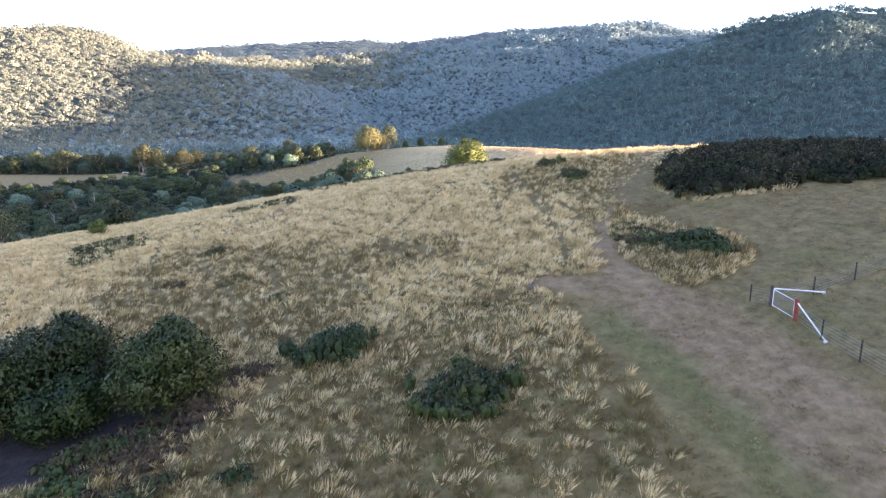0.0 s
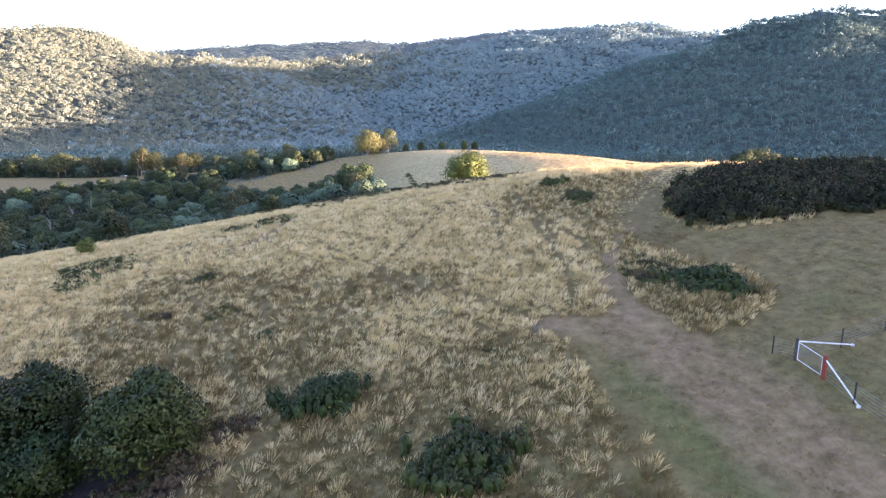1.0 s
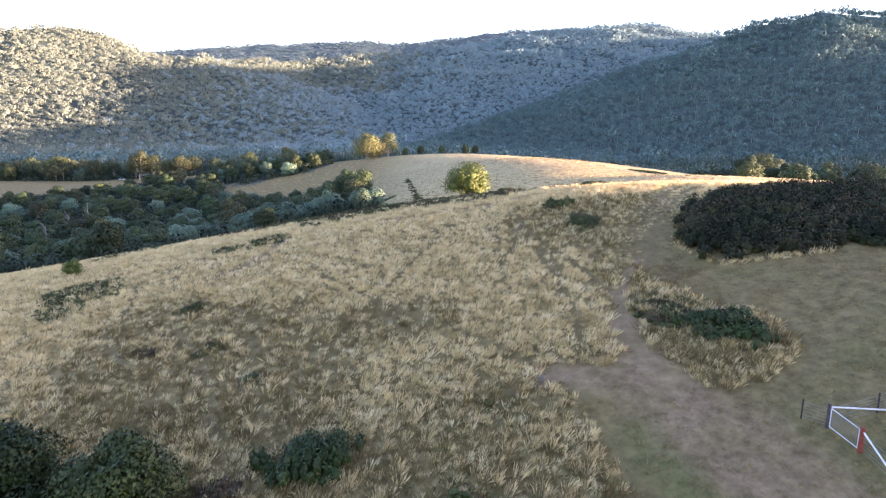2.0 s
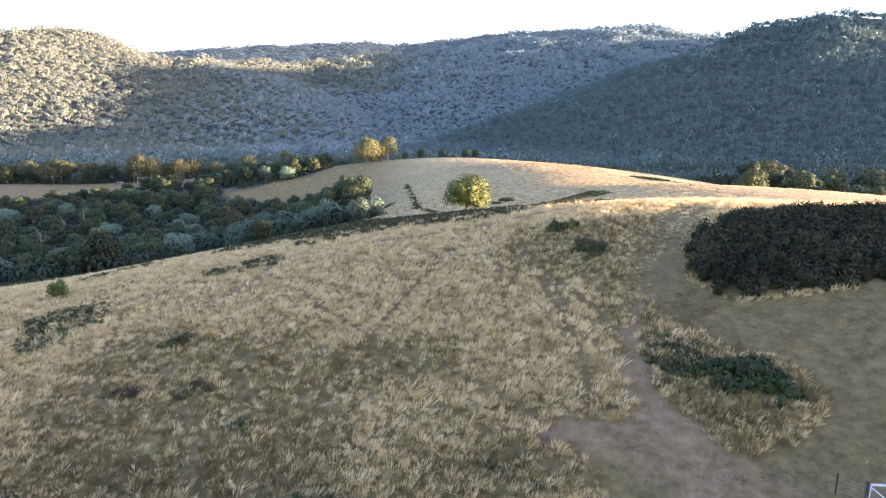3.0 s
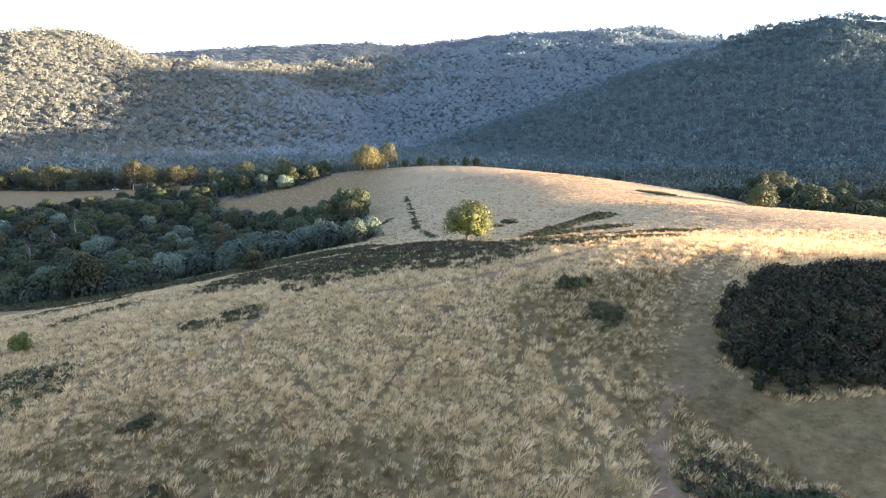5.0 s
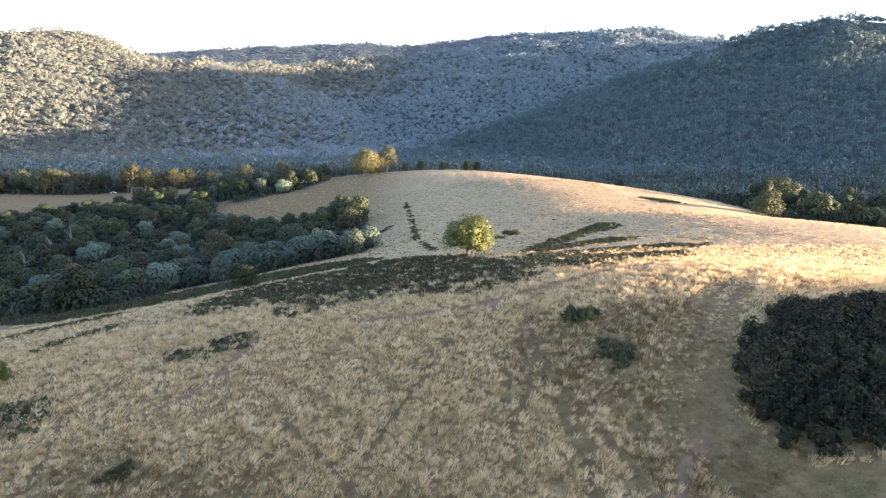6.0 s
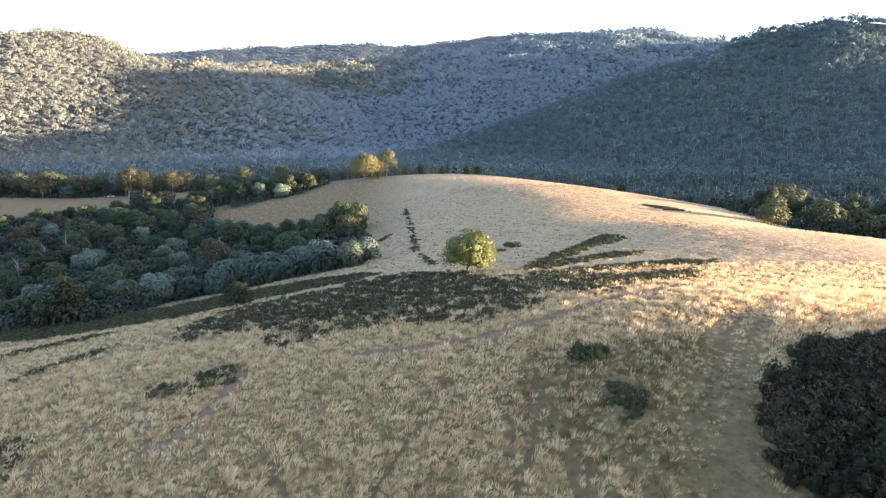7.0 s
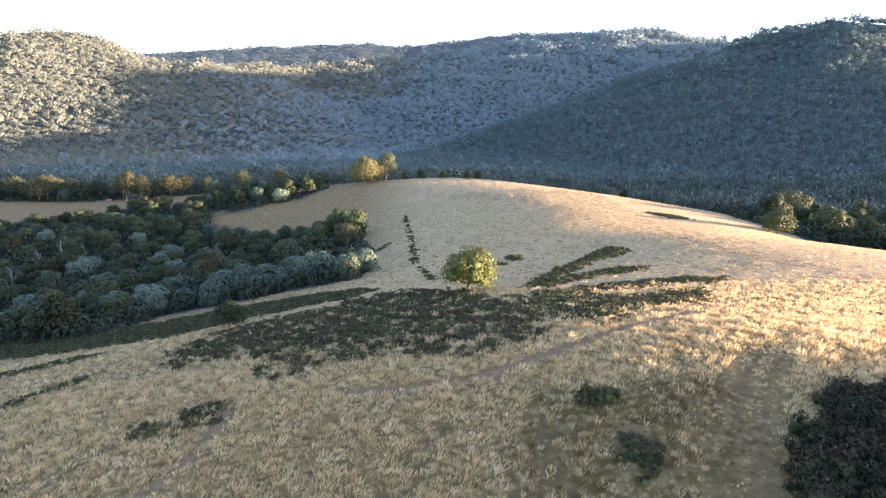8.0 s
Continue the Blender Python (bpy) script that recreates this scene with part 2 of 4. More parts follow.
# trodden ground: (line, width)
DIRT = [
    ([(17.2, 60.5), (15.9, 58.4), (14.2, 54.9), (13.3, 50.8)], 0.6),
    ([(13.3, 50.8), (13.2, 47.5), (13.3, 44.5)], 1.7),
    ([(13.0, 45.0), (14.0, 40.5), (16.2, 34), (17.2, 27), (17.3, 14)], 4.2),
    ([(7.5, 45.5), (11, 44.5), (14, 41)], 2.2),
    ([(31.9, 105.5), (20.8, 98.3), (12.2, 92.4), (5.5, 88.6)], 1.4),
    ([(5.5, 88.6), (-2.8, 88.3), (-9, 89)], 0.9),
    ([(-21, 88.8), (-21.5, 83), (-22.5, 79), (-25, 76)], 0.5),
]
TRAILS = [
    ([(8.7, 82.3), (9.3, 72.2), (11.1, 65.3), (12.7, 59.6), (13.7, 55.1)], 0.55),
    ([(9.4, 67.2), (10, 59.4), (10.4, 53.1), (9.7, 48.3)], 0.45),
    ([(-5.9, 60.5), (-0.6, 51), (2.9, 46.4), (5, 43.6)], 0.5),
    ([(-14.2, 72.9), (-6, 61.4), (-0.2, 55.7), (6.4, 47.1)], 0.45),
    ([(-20.2, 65.9), (-16.9, 60.4), (-15.1, 53.6), (-12.7, 47.5), (-10.6, 40.1), (-11.4, 34.7), (-11, 30.2)], 0.55),
    ([(-12, 68), (-14.5, 64), (-16.9, 60.4)], 0.45),
    ([(-25.1, 62.8), (-20.6, 56.4), (-16.2, 48.1), (-13.5, 42)], 0.55),
    ([(6.1, 77.2), (5.6, 65.1), (5.6, 60.2)], 0.4),
    ([(-33, 69.7), (-33, 65.7), (-31.2, 61.7), (-28.1, 57.8)], 0.5),
    ([(9.9, 34.3), (9.2, 30.8), (7.5, 27.5), (6.3, 24.4)], 0.5),
    ([(9.7, 67.4), (10.4, 64.7), (10.6, 60.2)], 0.5),
    ([(8.8, 80), (8.1, 72.2), (6.7, 66.8)], 0.5),
    ([(-31, 86), (-36, 78), (-34, 73), (-33, 69.7)], 0.5),
    ([(-45, 98), (-41, 90), (-43, 85)], 0.5),
    ([(31, 88), (27.3, 83), (23.6, 76), (19.6, 69), (17.6, 62.5), (19, 56)], 0.3),
    ([(32.6, 87), (28.9, 82), (25.2, 75.2), (21.2, 68.4), (19.2, 62.3), (20.6, 56.6)], 0.3),
    ([(1, 80), (-3, 70), (-6, 62), (-9, 55), (-8, 48)], 0.4),
]
HILL_TRACKS = [
    ([(-20.7, 372), (11.5, 318.5), (38.5, 272.4), (52.1, 222.7), (59.9, 186.9), (67.9, 160.1), (75.6, 134)], 1.6),
    ([(75.4, 257.2), (74.3, 187.2), (73.6, 149.6), (78.6, 138.3)], 1.2),
    ([(5, 345), (30, 300), (48, 255)], 1.0),
]
MOWN = [(11, 10), (10.5, 30), (9, 38), (8, 44), (12, 46), (13.5, 42), (17, 41), (20, 41.5), (22.5, 44), (22.8, 48.5), (20.5, 51), (17, 56.5), (17.6, 60), (18.2, 64), (20.5, 68), (23.5, 69), (21, 63), (23, 57), (33, 56.5), (60, 53), (95, 60), (95, 10)]
WOODS = [(-19, 175), (-38, 178), (-71, 182), (-79, 162), (-114, 172), (-190, 222), (-300, 350), (-262, 364), (-225, 376), (-185, 396), (-150, 412), (-132, 400), (-127, 360), (-118, 335), (-90, 320), (-62, 300), (-40, 285), (-26, 240), (-20, 200)]
BACK_WOODS = [(-150, 398), (-118, 372), (-80, 386), (-72, 402), (-74, 432), (-150, 440)]
RIGHT_WOODS = [(118, 278), (132, 248), (146, 230), (165, 218), (250, 215), (420, 430), (420, 600), (160, 600), (140, 470), (150, 360)]
LEFT_WOODS = [(-420, 470), (-262, 465), (-200, 490), (-150, 510), (-60, 520), (140, 545), (140, 600), (-420, 600)]

dirt = np.zeros(GX.shape)
for line, width in DIRT:
    dirt = np.maximum(dirt, line_mask(GX + 0.3 * wobble(GX, GY, 4.0), GY, line, width, 1.3))
# trodden trails, their ground darkened also for side shade of the grass
trail = np.zeros(GX.shape)
for line, width in TRAILS:
    trail = np.maximum(trail, 0.65 * line_mask(GX, GY, line, width * 0.4, 0.6))
# far hill's ground lightened for the low sun its grass would catch
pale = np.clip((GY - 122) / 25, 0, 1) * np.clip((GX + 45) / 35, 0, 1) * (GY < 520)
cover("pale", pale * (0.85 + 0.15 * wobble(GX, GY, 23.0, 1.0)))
cover("trail", trail)
# the farthest ridge's ground takes the painted haze blue too
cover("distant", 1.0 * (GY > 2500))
# two near-black patches of ground by the tall shrubs
cover("dark_ground", np.maximum(blob_mask(GX, GY, -25, 32.5, 6, 3.2, 0), blob_mask(GX, GY, -19, 34.5, 5, 2.5, 0)))
for line, width in HILL_TRACKS:
    dirt = np.maximum(dirt, 0.7 * line_mask(GX, GY, line, width, 2.0))
cover("dirt", dirt * (0.65 + 0.3 * wobble(GX, GY, 5.0, 3.0)))
mown = inside(GX, GY, MOWN).astype(float)
for _ in range(2):
    mown[1:-1, 1:-1] = (mown[1:-1, 1:-1] + mown[:-2, 1:-1] + mown[2:, 1:-1] + mown[1:-1, :-2] + mown[1:-1, 2:]) / 5
cover("mown", mown)
green = 0.75 * np.clip(wobble(GX, GY, 17.0, 5.0) * 0.7 + wobble(GX, GY, 6.0, 4.0) * 0.4 - 0.15, 0, 1) * mown
green = np.maximum(green, 0.8 * line_mask(GX, GY, [(11.5, 38), (12.5, 31), (14, 25), (15, 15)], 1.2, 1.8))
cover("green", green)
far_wood = np.clip((mountain_mask(GX, GY) + 45) / 15, 0, 1) * (GY > 480)
far_wood = np.maximum(far_wood, (np.hypot(GX, GY) > 620) * 1.0)
for outline in (WOODS, BACK_WOODS, RIGHT_WOODS, LEFT_WOODS):
    far_wood = np.maximum(far_wood, inside(GX, GY, outline))
cover("forest", far_wood)


# ---- far forest ----
def scatter(shapes, pos, scale, turn, which):
    """Bakes many copies of a few shapes into one set of vertices and triangles."""
    VV, FF, base = [], [], 0
    for k, (V, F) in enumerate(shapes):
        sel = which == k
        if not sel.any():
            continue
        p, s, a = pos[sel], scale[sel], turn[sel]
        c, sn = np.cos(a)[:, None], np.sin(a)[:, None]
        X = V[None, :, 0] * c - V[None, :, 1] * sn
        Y = V[None, :, 0] * sn + V[None, :, 1] * c
        Z = np.broadcast_to(V[None, :, 2], X.shape)
        W = np.stack([X * s[:, :1], Y * s[:, 1:2], Z * s[:, 2:3]], -1) + p[:, None, :]
        if V.shape[1] == 6:
            N = np.stack([V[None, :, 3] * c - V[None, :, 4] * sn, V[None, :, 3] * sn + V[None, :, 4] * c, np.broadcast_to(V[None, :, 5], X.shape)], -1)
            W = np.concatenate([W, N], -1)
        VV.append(W.reshape(-1, W.shape[-1]))
        FF.append((F[None] + (np.arange(len(p)) * len(V))[:, None, None] + base).reshape(-1, 3))
        base += len(p) * len(V)
    return np.concatenate(VV), np.concatenate(FF)


def in_view(x, y, margin=0.05):
    """Ground inside the wide wedge of country ahead."""
    return np.abs(x) < (y + 10) * (0.714 + margin) + 30


def dome(seed, seg, rings, rough=0.22):
    """An open, uneven leafy cap."""
    r = np.random.default_rng(seed)
    V = [(0, 0, 1.0 + r.uniform(-0.15, 0.15))]
    for k in range(1, rings + 1):
        a = math.pi * 0.68 * k / rings
        for s in range(seg):
            t = 6.283 * (s + 0.5 * (k % 2) + r.uniform(-0.25, 0.25)) / seg
            q = 1 + rough * r.uniform(-1, 1)
            V.append((math.sin(a) * math.cos(t) * q, math.sin(a) * math.sin(t) * q, math.cos(a) * (1 + rough * r.uniform(-1, 1))))
    F = [(0, 1 + s, 1 + (s + 1) % seg) for s in range(seg)]
    for k in range(rings - 1):
        o, p = 1 + k * seg, 1 + (k + 1) * seg
        for s in range(seg):
            n = (s + 1) % seg
            F += [(o + s, p + s, p + n), (o + s, p + n, o + n)]
    return np.array(V), np.array(F)


def fuzzy(seed, cards, size, span=1.35):
    """A ragged crown: leafy flakes lying over an uneven cap."""
    r = np.random.default_rng(seed)
    V, F = [], []
    for k in range(cards):
        u = (k + 0.5) / cards
        a = math.acos(1 - span * u)
        t = 2.4 * k + r.uniform(-0.3, 0.3)
        n = Vector((math.sin(a) * math.cos(t), math.sin(a) * math.sin(t), math.cos(a)))
        p = n * r.uniform(0.75, 1.1)
        m = (n + Vector((r.normal(0, 0.24), r.normal(0, 0.24), r.normal(0, 0.24)))).normalized()
        e1 = m.orthogonal().normalized()
        e2 = m.cross(e1)
        t0 = r.uniform(0, 6.283)
        for q in range(3):
            s = size * r.uniform(0.7, 1.25)
            V.append(tuple(p + e1 * math.cos(t0 + 2.094 * q) * s + e2 * math.sin(t0 + 2.094 * q) * s) + tuple(n * 0.6 + m * 0.3))
        F.append((3 * k, 3 * k + 1, 3 * k + 2))
    return np.array(V), np.array(F)


def gum_crown(seed, lobes, flakes, size):
    """A gum's crown: a few ragged leafy heads at uneven heights."""
    r = np.random.default_rng(seed)
    VV, FF, base = [], [], 0
    for k in range(lobes):
        V, F = fuzzy(seed * 31 + k, flakes, size)
        a = 6.283 * k / lobes + r.uniform(-0.5, 0.5)
        out = r.uniform(0.3, 0.6)
        o = np.array([math.cos(a) * out, math.sin(a) * out, r.uniform(-0.4, 0.4)])
        V[:, :3] = V[:, :3] * r.uniform(0.45, 0.7) * np.array([1, 1, 0.85]) + o
        V[:, 3:] += o * 0.9
        VV.append(V)
        FF.append(F + base)
        base += len(V)
    return np.concatenate(VV), np.concatenate(FF)


valley_crowns = [gum_crown(k + 23, 3, 13, 0.34) for k in range(10)]
far_crowns = [gum_crown(k + 63, 3, 11, 0.42) for k in range(10)]
ridge_crowns = [gum_crown(k + 93, 2, 9, 0.5) for k in range(8)]
tiny_crowns = [(V * np.array([1, 1, 0.35]), F) for V, F in [dome(k + 83, 4, 1, 0.3) for k in range(6)]]
stem_shape = (np.array([(0.5, 0, 0), (-0.25, 0.43, 0), (-0.25, -0.43, 0), (0.3, 0, 1), (-0.15, 0.26, 1), (-0.15, -0.26, 1)]),
              np.array([(0, 1, 4), (0, 4, 3), (1, 2, 5), (1, 5, 4), (2, 0, 3), (2, 3, 5)]))


def far_forest(name, y0, y1, step, size, shapes, label, stems=0.0, mat=None):
    xs = np.arange(-y1 * 0.8, y1 * 0.8, step)
    ys = np.arange(y0, y1, step)
    X, Y = np.meshgrid(xs, ys)
    X, Y = X.ravel() + RNG.normal(0, step * 0.33, X.size), Y.ravel() + RNG.normal(0, step * 0.33, X.size)
    keep = in_view(X, Y) & ((mountain_mask(X, Y) > -38) | (np.hypot(X, Y) > 640))
    X, Y = X[keep], Y[keep]
    Z = land(X, Y)
    # leave out what lies well behind a crest
    grad = (land(X, Y + 12) - Z) / 12
    toward = -grad + (Z - 40) / np.hypot(X, Y)
    keep = toward < 0.09
    X, Y = X[keep], Y[keep]
    Z = ground_height(X, Y)
    n = len(X)
    w = size * RNG.lognormal(0.03, 0.32, n)
    tall = w * RNG.uniform(0.8, 1.3, n)
    lift = RNG.uniform(0.5, 5.0, n)
    pos = np.stack([X, Y, Z + lift + tall * 0.5], -1)
    turn, which = RNG.uniform(0, 6.28, n), RNG.integers(0, len(shapes), n)
    # leaf colour by mountain: haze blue, hazy dark, or olive where sun falls
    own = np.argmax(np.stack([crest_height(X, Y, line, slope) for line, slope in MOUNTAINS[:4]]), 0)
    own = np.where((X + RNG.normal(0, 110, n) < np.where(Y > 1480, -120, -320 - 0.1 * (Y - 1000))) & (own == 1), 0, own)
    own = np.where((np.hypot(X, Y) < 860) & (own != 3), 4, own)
    for k, leaf in enumerate((M_SUNLIT_OLIVE, M_HAZE_BLUE, M_HAZE_BLUE, M_HAZE_DARK, M_HAZE_LEAF)):
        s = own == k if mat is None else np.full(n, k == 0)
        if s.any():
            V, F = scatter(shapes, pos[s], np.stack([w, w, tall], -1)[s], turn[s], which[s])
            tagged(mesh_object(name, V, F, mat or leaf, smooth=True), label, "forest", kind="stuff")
    if stems:
        k = RNG.random(n) < stems
        m = int(k.sum())
        V, F = scatter([stem_shape], np.stack([X, Y, Z - 1], -1)[k], np.stack([np.full(m, 0.7), np.full(m, 0.7), (lift + tall * 0.8)[k]], -1), RNG.uniform(0, 6.28, m), np.zeros(m, int))
        tagged(mesh_object("forest_trunks", V, F, M_BARK), "slender pale eucalypt trunks among the forest crowns", "tree trunks", kind="stuff")


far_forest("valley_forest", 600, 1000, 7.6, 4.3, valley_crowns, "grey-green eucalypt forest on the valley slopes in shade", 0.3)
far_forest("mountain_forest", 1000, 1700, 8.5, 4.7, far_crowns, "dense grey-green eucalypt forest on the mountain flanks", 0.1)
far_forest("ridge_forest", 1700, 2200, 9.2, 5.2, ridge_crowns, "eucalypt forest along the high ridge in haze-tinted colours")
M_DISTANT = material("distant_haze_ridge", [(0.055, 0.095, 0.10), (0.075, 0.12, 0.122), (0.10, 0.145, 0.142)], scale=0.02, rough=0.95)
distant_glow = M_DISTANT.node_tree.nodes["Principled BSDF"]   # the pale air before the farthest ridge, a backdrop, put into colour and emission
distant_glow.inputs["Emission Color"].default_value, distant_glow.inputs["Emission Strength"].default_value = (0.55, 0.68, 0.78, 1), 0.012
far_forest("distant_forest", 2600, 3500, 11, 5.5, tiny_crowns, "forest on the farthest ridge, coloured pale blue for haze", mat=M_DISTANT)


# ---- foliage kit ----
def part(name, verts, faces, mat, parent, label="", smooth=False):
    ob = mesh_object(name, verts, faces, mat, smooth, parent)
    if label:
        ob["label"] = label
    return ob


def thing(name, x, y, z, label, category, group="", turn=0.0):
    ob = new(name)
    ob.empty_display_size = 0.3
    ob.matrix_world = pose(x, y, z, 0, 0, turn)
    return tagged(ob, label, category, group)


def join(pieces):
    VV, FF, base = [], [], 0
    for V, F in pieces:
        if len(V):
            VV.append(V)
            FF.append(np.asarray(F) + base)
            base += len(V)
    return np.concatenate(VV), np.concatenate(FF)


def leaves(centres, outward, length, width, rng, droop=0.0, spread=0.8):
    """Pointed leaf sprays, two triangles each, shingled over the outside of a crown; some stand out of it."""
    n = len(centres)
    face = outward + rng.normal(0, spread * 0.42, (n, 3))
    face /= np.linalg.norm(face, axis=1)[:, None] + 1e-9
    d = np.cross(face, rng.normal(0, 1, (n, 3)))
    d /= np.linalg.norm(d, axis=1)[:, None] + 1e-9
    d[:, 2] -= droop
    d += outward * (rng.random(n) < 0.42)[:, None] * 1.1
    d /= np.linalg.norm(d, axis=1)[:, None] + 1e-9
    s = np.cross(d, face)
    s /= np.linalg.norm(s, axis=1)[:, None] + 1e-9
    L = (length * rng.uniform(0.6, 1.3, n))[:, None]
    W = (width * rng.uniform(0.6, 1.3, n))[:, None]
    a, c = centres - d * L * 0.4, centres + d * L * 0.6
    b1, b2 = centres + s * W * 0.5, centres - s * W * 0.5
    V = np.stack([a, b1, c, b2], 1).reshape(-1, 3)
    V = np.concatenate([V, np.repeat(outward + face * 0.6, 4, 0)], 1)
    k = np.arange(n)[:, None] * 4
    F = np.concatenate([k + [0, 1, 2], k + [0, 2, 3]])
    return V, F


def lobe(c, r, rng, n, length, width, core=True, droop=0.0, spread=0.7):
    """A leafy lobe: an uneven core and sprays standing out of it."""
    d = rng.normal(0, 1, (n, 3))
    d /= np.linalg.norm(d, axis=1)[:, None]
    d[:, 2] = np.where(d[:, 2] < -0.85, -d[:, 2], d[:, 2])
    c, r = np.array(c, float), np.array(r, float)
    p = c + d * r * rng.uniform(0.74, 1.08, n)[:, None]
    out = [leaves(p, d, length, width, rng, droop, spread)]
    if core:
        V, F = dome(int(rng.integers(1e6)), 6, 2, 0.25)
        out.append((np.concatenate([V * r * 0.5 + c, V], 1), F))
    return join(out)


def tube(path, radii, sides=6):
    """A tapered limb along a path of points."""
    P = [Vector(p) for p in path]
    V, F = [], []
    for k, p in enumerate(P):
        d = (P[min(k + 1, len(P) - 1)] - P[max(k - 1, 0)]).normalized()
        u = d.cross(Vector((0.3, 1, 0.1))).normalized()
        w = d.cross(u)
        for s in range(sides):
            a = 6.283 * s / sides
            V.append(tuple(p + (u * math.cos(a) + w * math.sin(a)) * radii[k]))
    for k in range(len(P) - 1):
        for s in range(sides):
            a, b = k * sides + s, k * sides + (s + 1) % sides
            F += [(a, b, b + sides), (a, b + sides, a + sides)]
    top = (len(P) - 1) * sides
    F += [(top, top + s, top + s + 1) for s in range(1, sides - 1)]
    return np.array(V), np.array(F)


def tree_meshes(seed, tall, wide, lobes, sprays, length, width, bare=0.3, trunk_r=0.25, lean=0.05, forks=4, droop=0.1, flat=0.75, core=True, flake=0.0):
    """Trunk with limbs, and a crown of uneven lobes: two sets of triangles."""
    rng = np.random.default_rng(seed)
    fork = tall * bare
    wood = [tube([(0, 0, -0.6), (lean * tall * 0.2, 0, fork * 0.5), (lean * tall * 0.4, lean * tall * 0.2, fork)], [trunk_r * 1.25, trunk_r, trunk_r * 0.8], 7)]
    crown = []
    top = np.array([lean * tall * 0.4, lean * tall * 0.2, fork])
    for k in range(lobes):
        a = 6.283 * k / lobes * 2.4 + rng.uniform(-0.4, 0.4)
        u = (k + 0.5) / lobes
        rad = wide * 0.5 * math.sqrt(max(0.05, 1 - (1.5 * u - 0.55) ** 2)) * rng.uniform(0.45, 0.8)
        size = wide * rng.uniform(0.2, 0.3) * (1.15 - 0.35 * u)
        zc = fork + (tall - fork - size * 0.6) * (0.08 + 0.92 * u)
        c = (top[0] + rad * math.cos(a), top[1] + rad * math.sin(a), zc)
        if flake:
            V, F = fuzzy(seed * 97 + k, sprays, flake / size, 1.75)
            V[:, :3] = V[:, :3] * np.array([size, size, size * flat]) + np.array(c)
            V[:, 3:] += 0.9 * (np.array(c) - np.array([top[0], top[1], fork + (tall - fork) * 0.4])) / wide
            crown.append((V, F))
        else:
            crown.append(lobe(c, (size, size, size * flat), rng, sprays, length, width, core, droop))
        if k % max(1, lobes // (forks + 2)) == 0:
            mid = top * 0.5 + np.array(c) * 0.5 + rng.normal(0, 0.1 * size, 3) + np.array([0, 0, -0.1 * size])
            wood.append(tube([top - np.array([0, 0, fork * 0.15]), mid, c], [trunk_r * 0.6, trunk_r * 0.4, trunk_r * 0.15], 4))
    return join(wood), join(crown)


def tree(name, x, y, meshes, leaf, bark, label, group="", turn=0.0, size=1.0, category="tree", sink=0.1):
    root = thing(name, x, y, height(x, y) - sink, label, category, group, turn)
    root.scale = (size, size, size)
    part("trunk", *meshes[0], bark, root, smooth=True)
    part("crown", *meshes[1], leaf, root)
    return root


LEAF = dict(rough=0.7, vary=0.38, island=False, translucent=0.18)
M_DARK = material("dark_green_leaves", [(0.020, 0.034, 0.014), (0.046, 0.068, 0.028), (0.088, 0.112, 0.046)], scale=0.7, **LEAF)
M_SILVER = material("silver_wattle_leaves", [(0.065, 0.112, 0.072), (0.11, 0.172, 0.11), (0.155, 0.222, 0.148)], scale=0.6, **LEAF)
M_OLIVE = material("olive_eucalypt_leaves", [(0.036, 0.047, 0.021), (0.064, 0.078, 0.035), (0.104, 0.113, 0.052)], scale=0.6, **LEAF)
M_YELLOW = material("yellow_green_leaves", [(0.045, 0.072, 0.016), (0.095, 0.125, 0.030), (0.165, 0.18, 0.05)], scale=0.9, rough=0.65, vary=0.1, translucent=0.12)
M_SHRUB = material("bright_shrub_leaves", [(0.009, 0.019, 0.004), (0.027, 0.047, 0.010), (0.068, 0.10, 0.026)], scale=1.3, rough=0.55, vary=0.25, translucent=0.06)
M_BRACKEN = material("bracken_fronds", [(0.032, 0.046, 0.014), (0.064, 0.084, 0.026), (0.118, 0.134, 0.046)], scale=0.45, rough=0.75, vary=0.42, island=True, translucent=0.2)
M_BROWN = material("dead_bracken", [(0.036, 0.026, 0.013), (0.076, 0.055, 0.029), (0.14, 0.102, 0.058)], scale=0.8, rough=0.9, vary=0.3, island=True, translucent=0.1)
M_STRAW = material("dry_grass_blades", [(0.30, 0.21, 0.085), (0.69, 0.53, 0.27), (0.85, 0.71, 0.45)], scale=0.55, rough=0.75, vary=0.07, island=True, translucent=0.4)
M_RUSH = material("green_rush_blades", [(0.10, 0.11, 0.035), (0.17, 0.17, 0.06), (0.28, 0.25, 0.11)], scale=0.9, rough=0.8, vary=0.1, island=True, translucent=0.2)
M_STUBBLE = material("grazed_grass", [(0.11, 0.082, 0.03), (0.24, 0.172, 0.075), (0.39, 0.29, 0.142)], scale=0.5, rough=0.85, vary=0.12, island=True, translucent=0.2)
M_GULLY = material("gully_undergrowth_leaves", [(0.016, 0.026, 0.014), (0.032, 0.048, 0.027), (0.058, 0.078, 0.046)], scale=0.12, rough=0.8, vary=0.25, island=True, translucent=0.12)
# brighter, yellower olive leaves, with the evening sun put into the colour
M_LIT_OLIVE = material("lit_olive_leaves", [(0.07, 0.075, 0.025), (0.12, 0.12, 0.045), (0.18, 0.17, 0.07)], scale=0.7, rough=0.7, vary=0.1, translucent=0.2)
M_TUSSOCK = material("brown_tussock_blades", [(0.08, 0.06, 0.022), (0.175, 0.127, 0.05), (0.30, 0.22, 0.096)], scale=0.8, rough=0.8, vary=0.12, island=True, translucent=0.25)
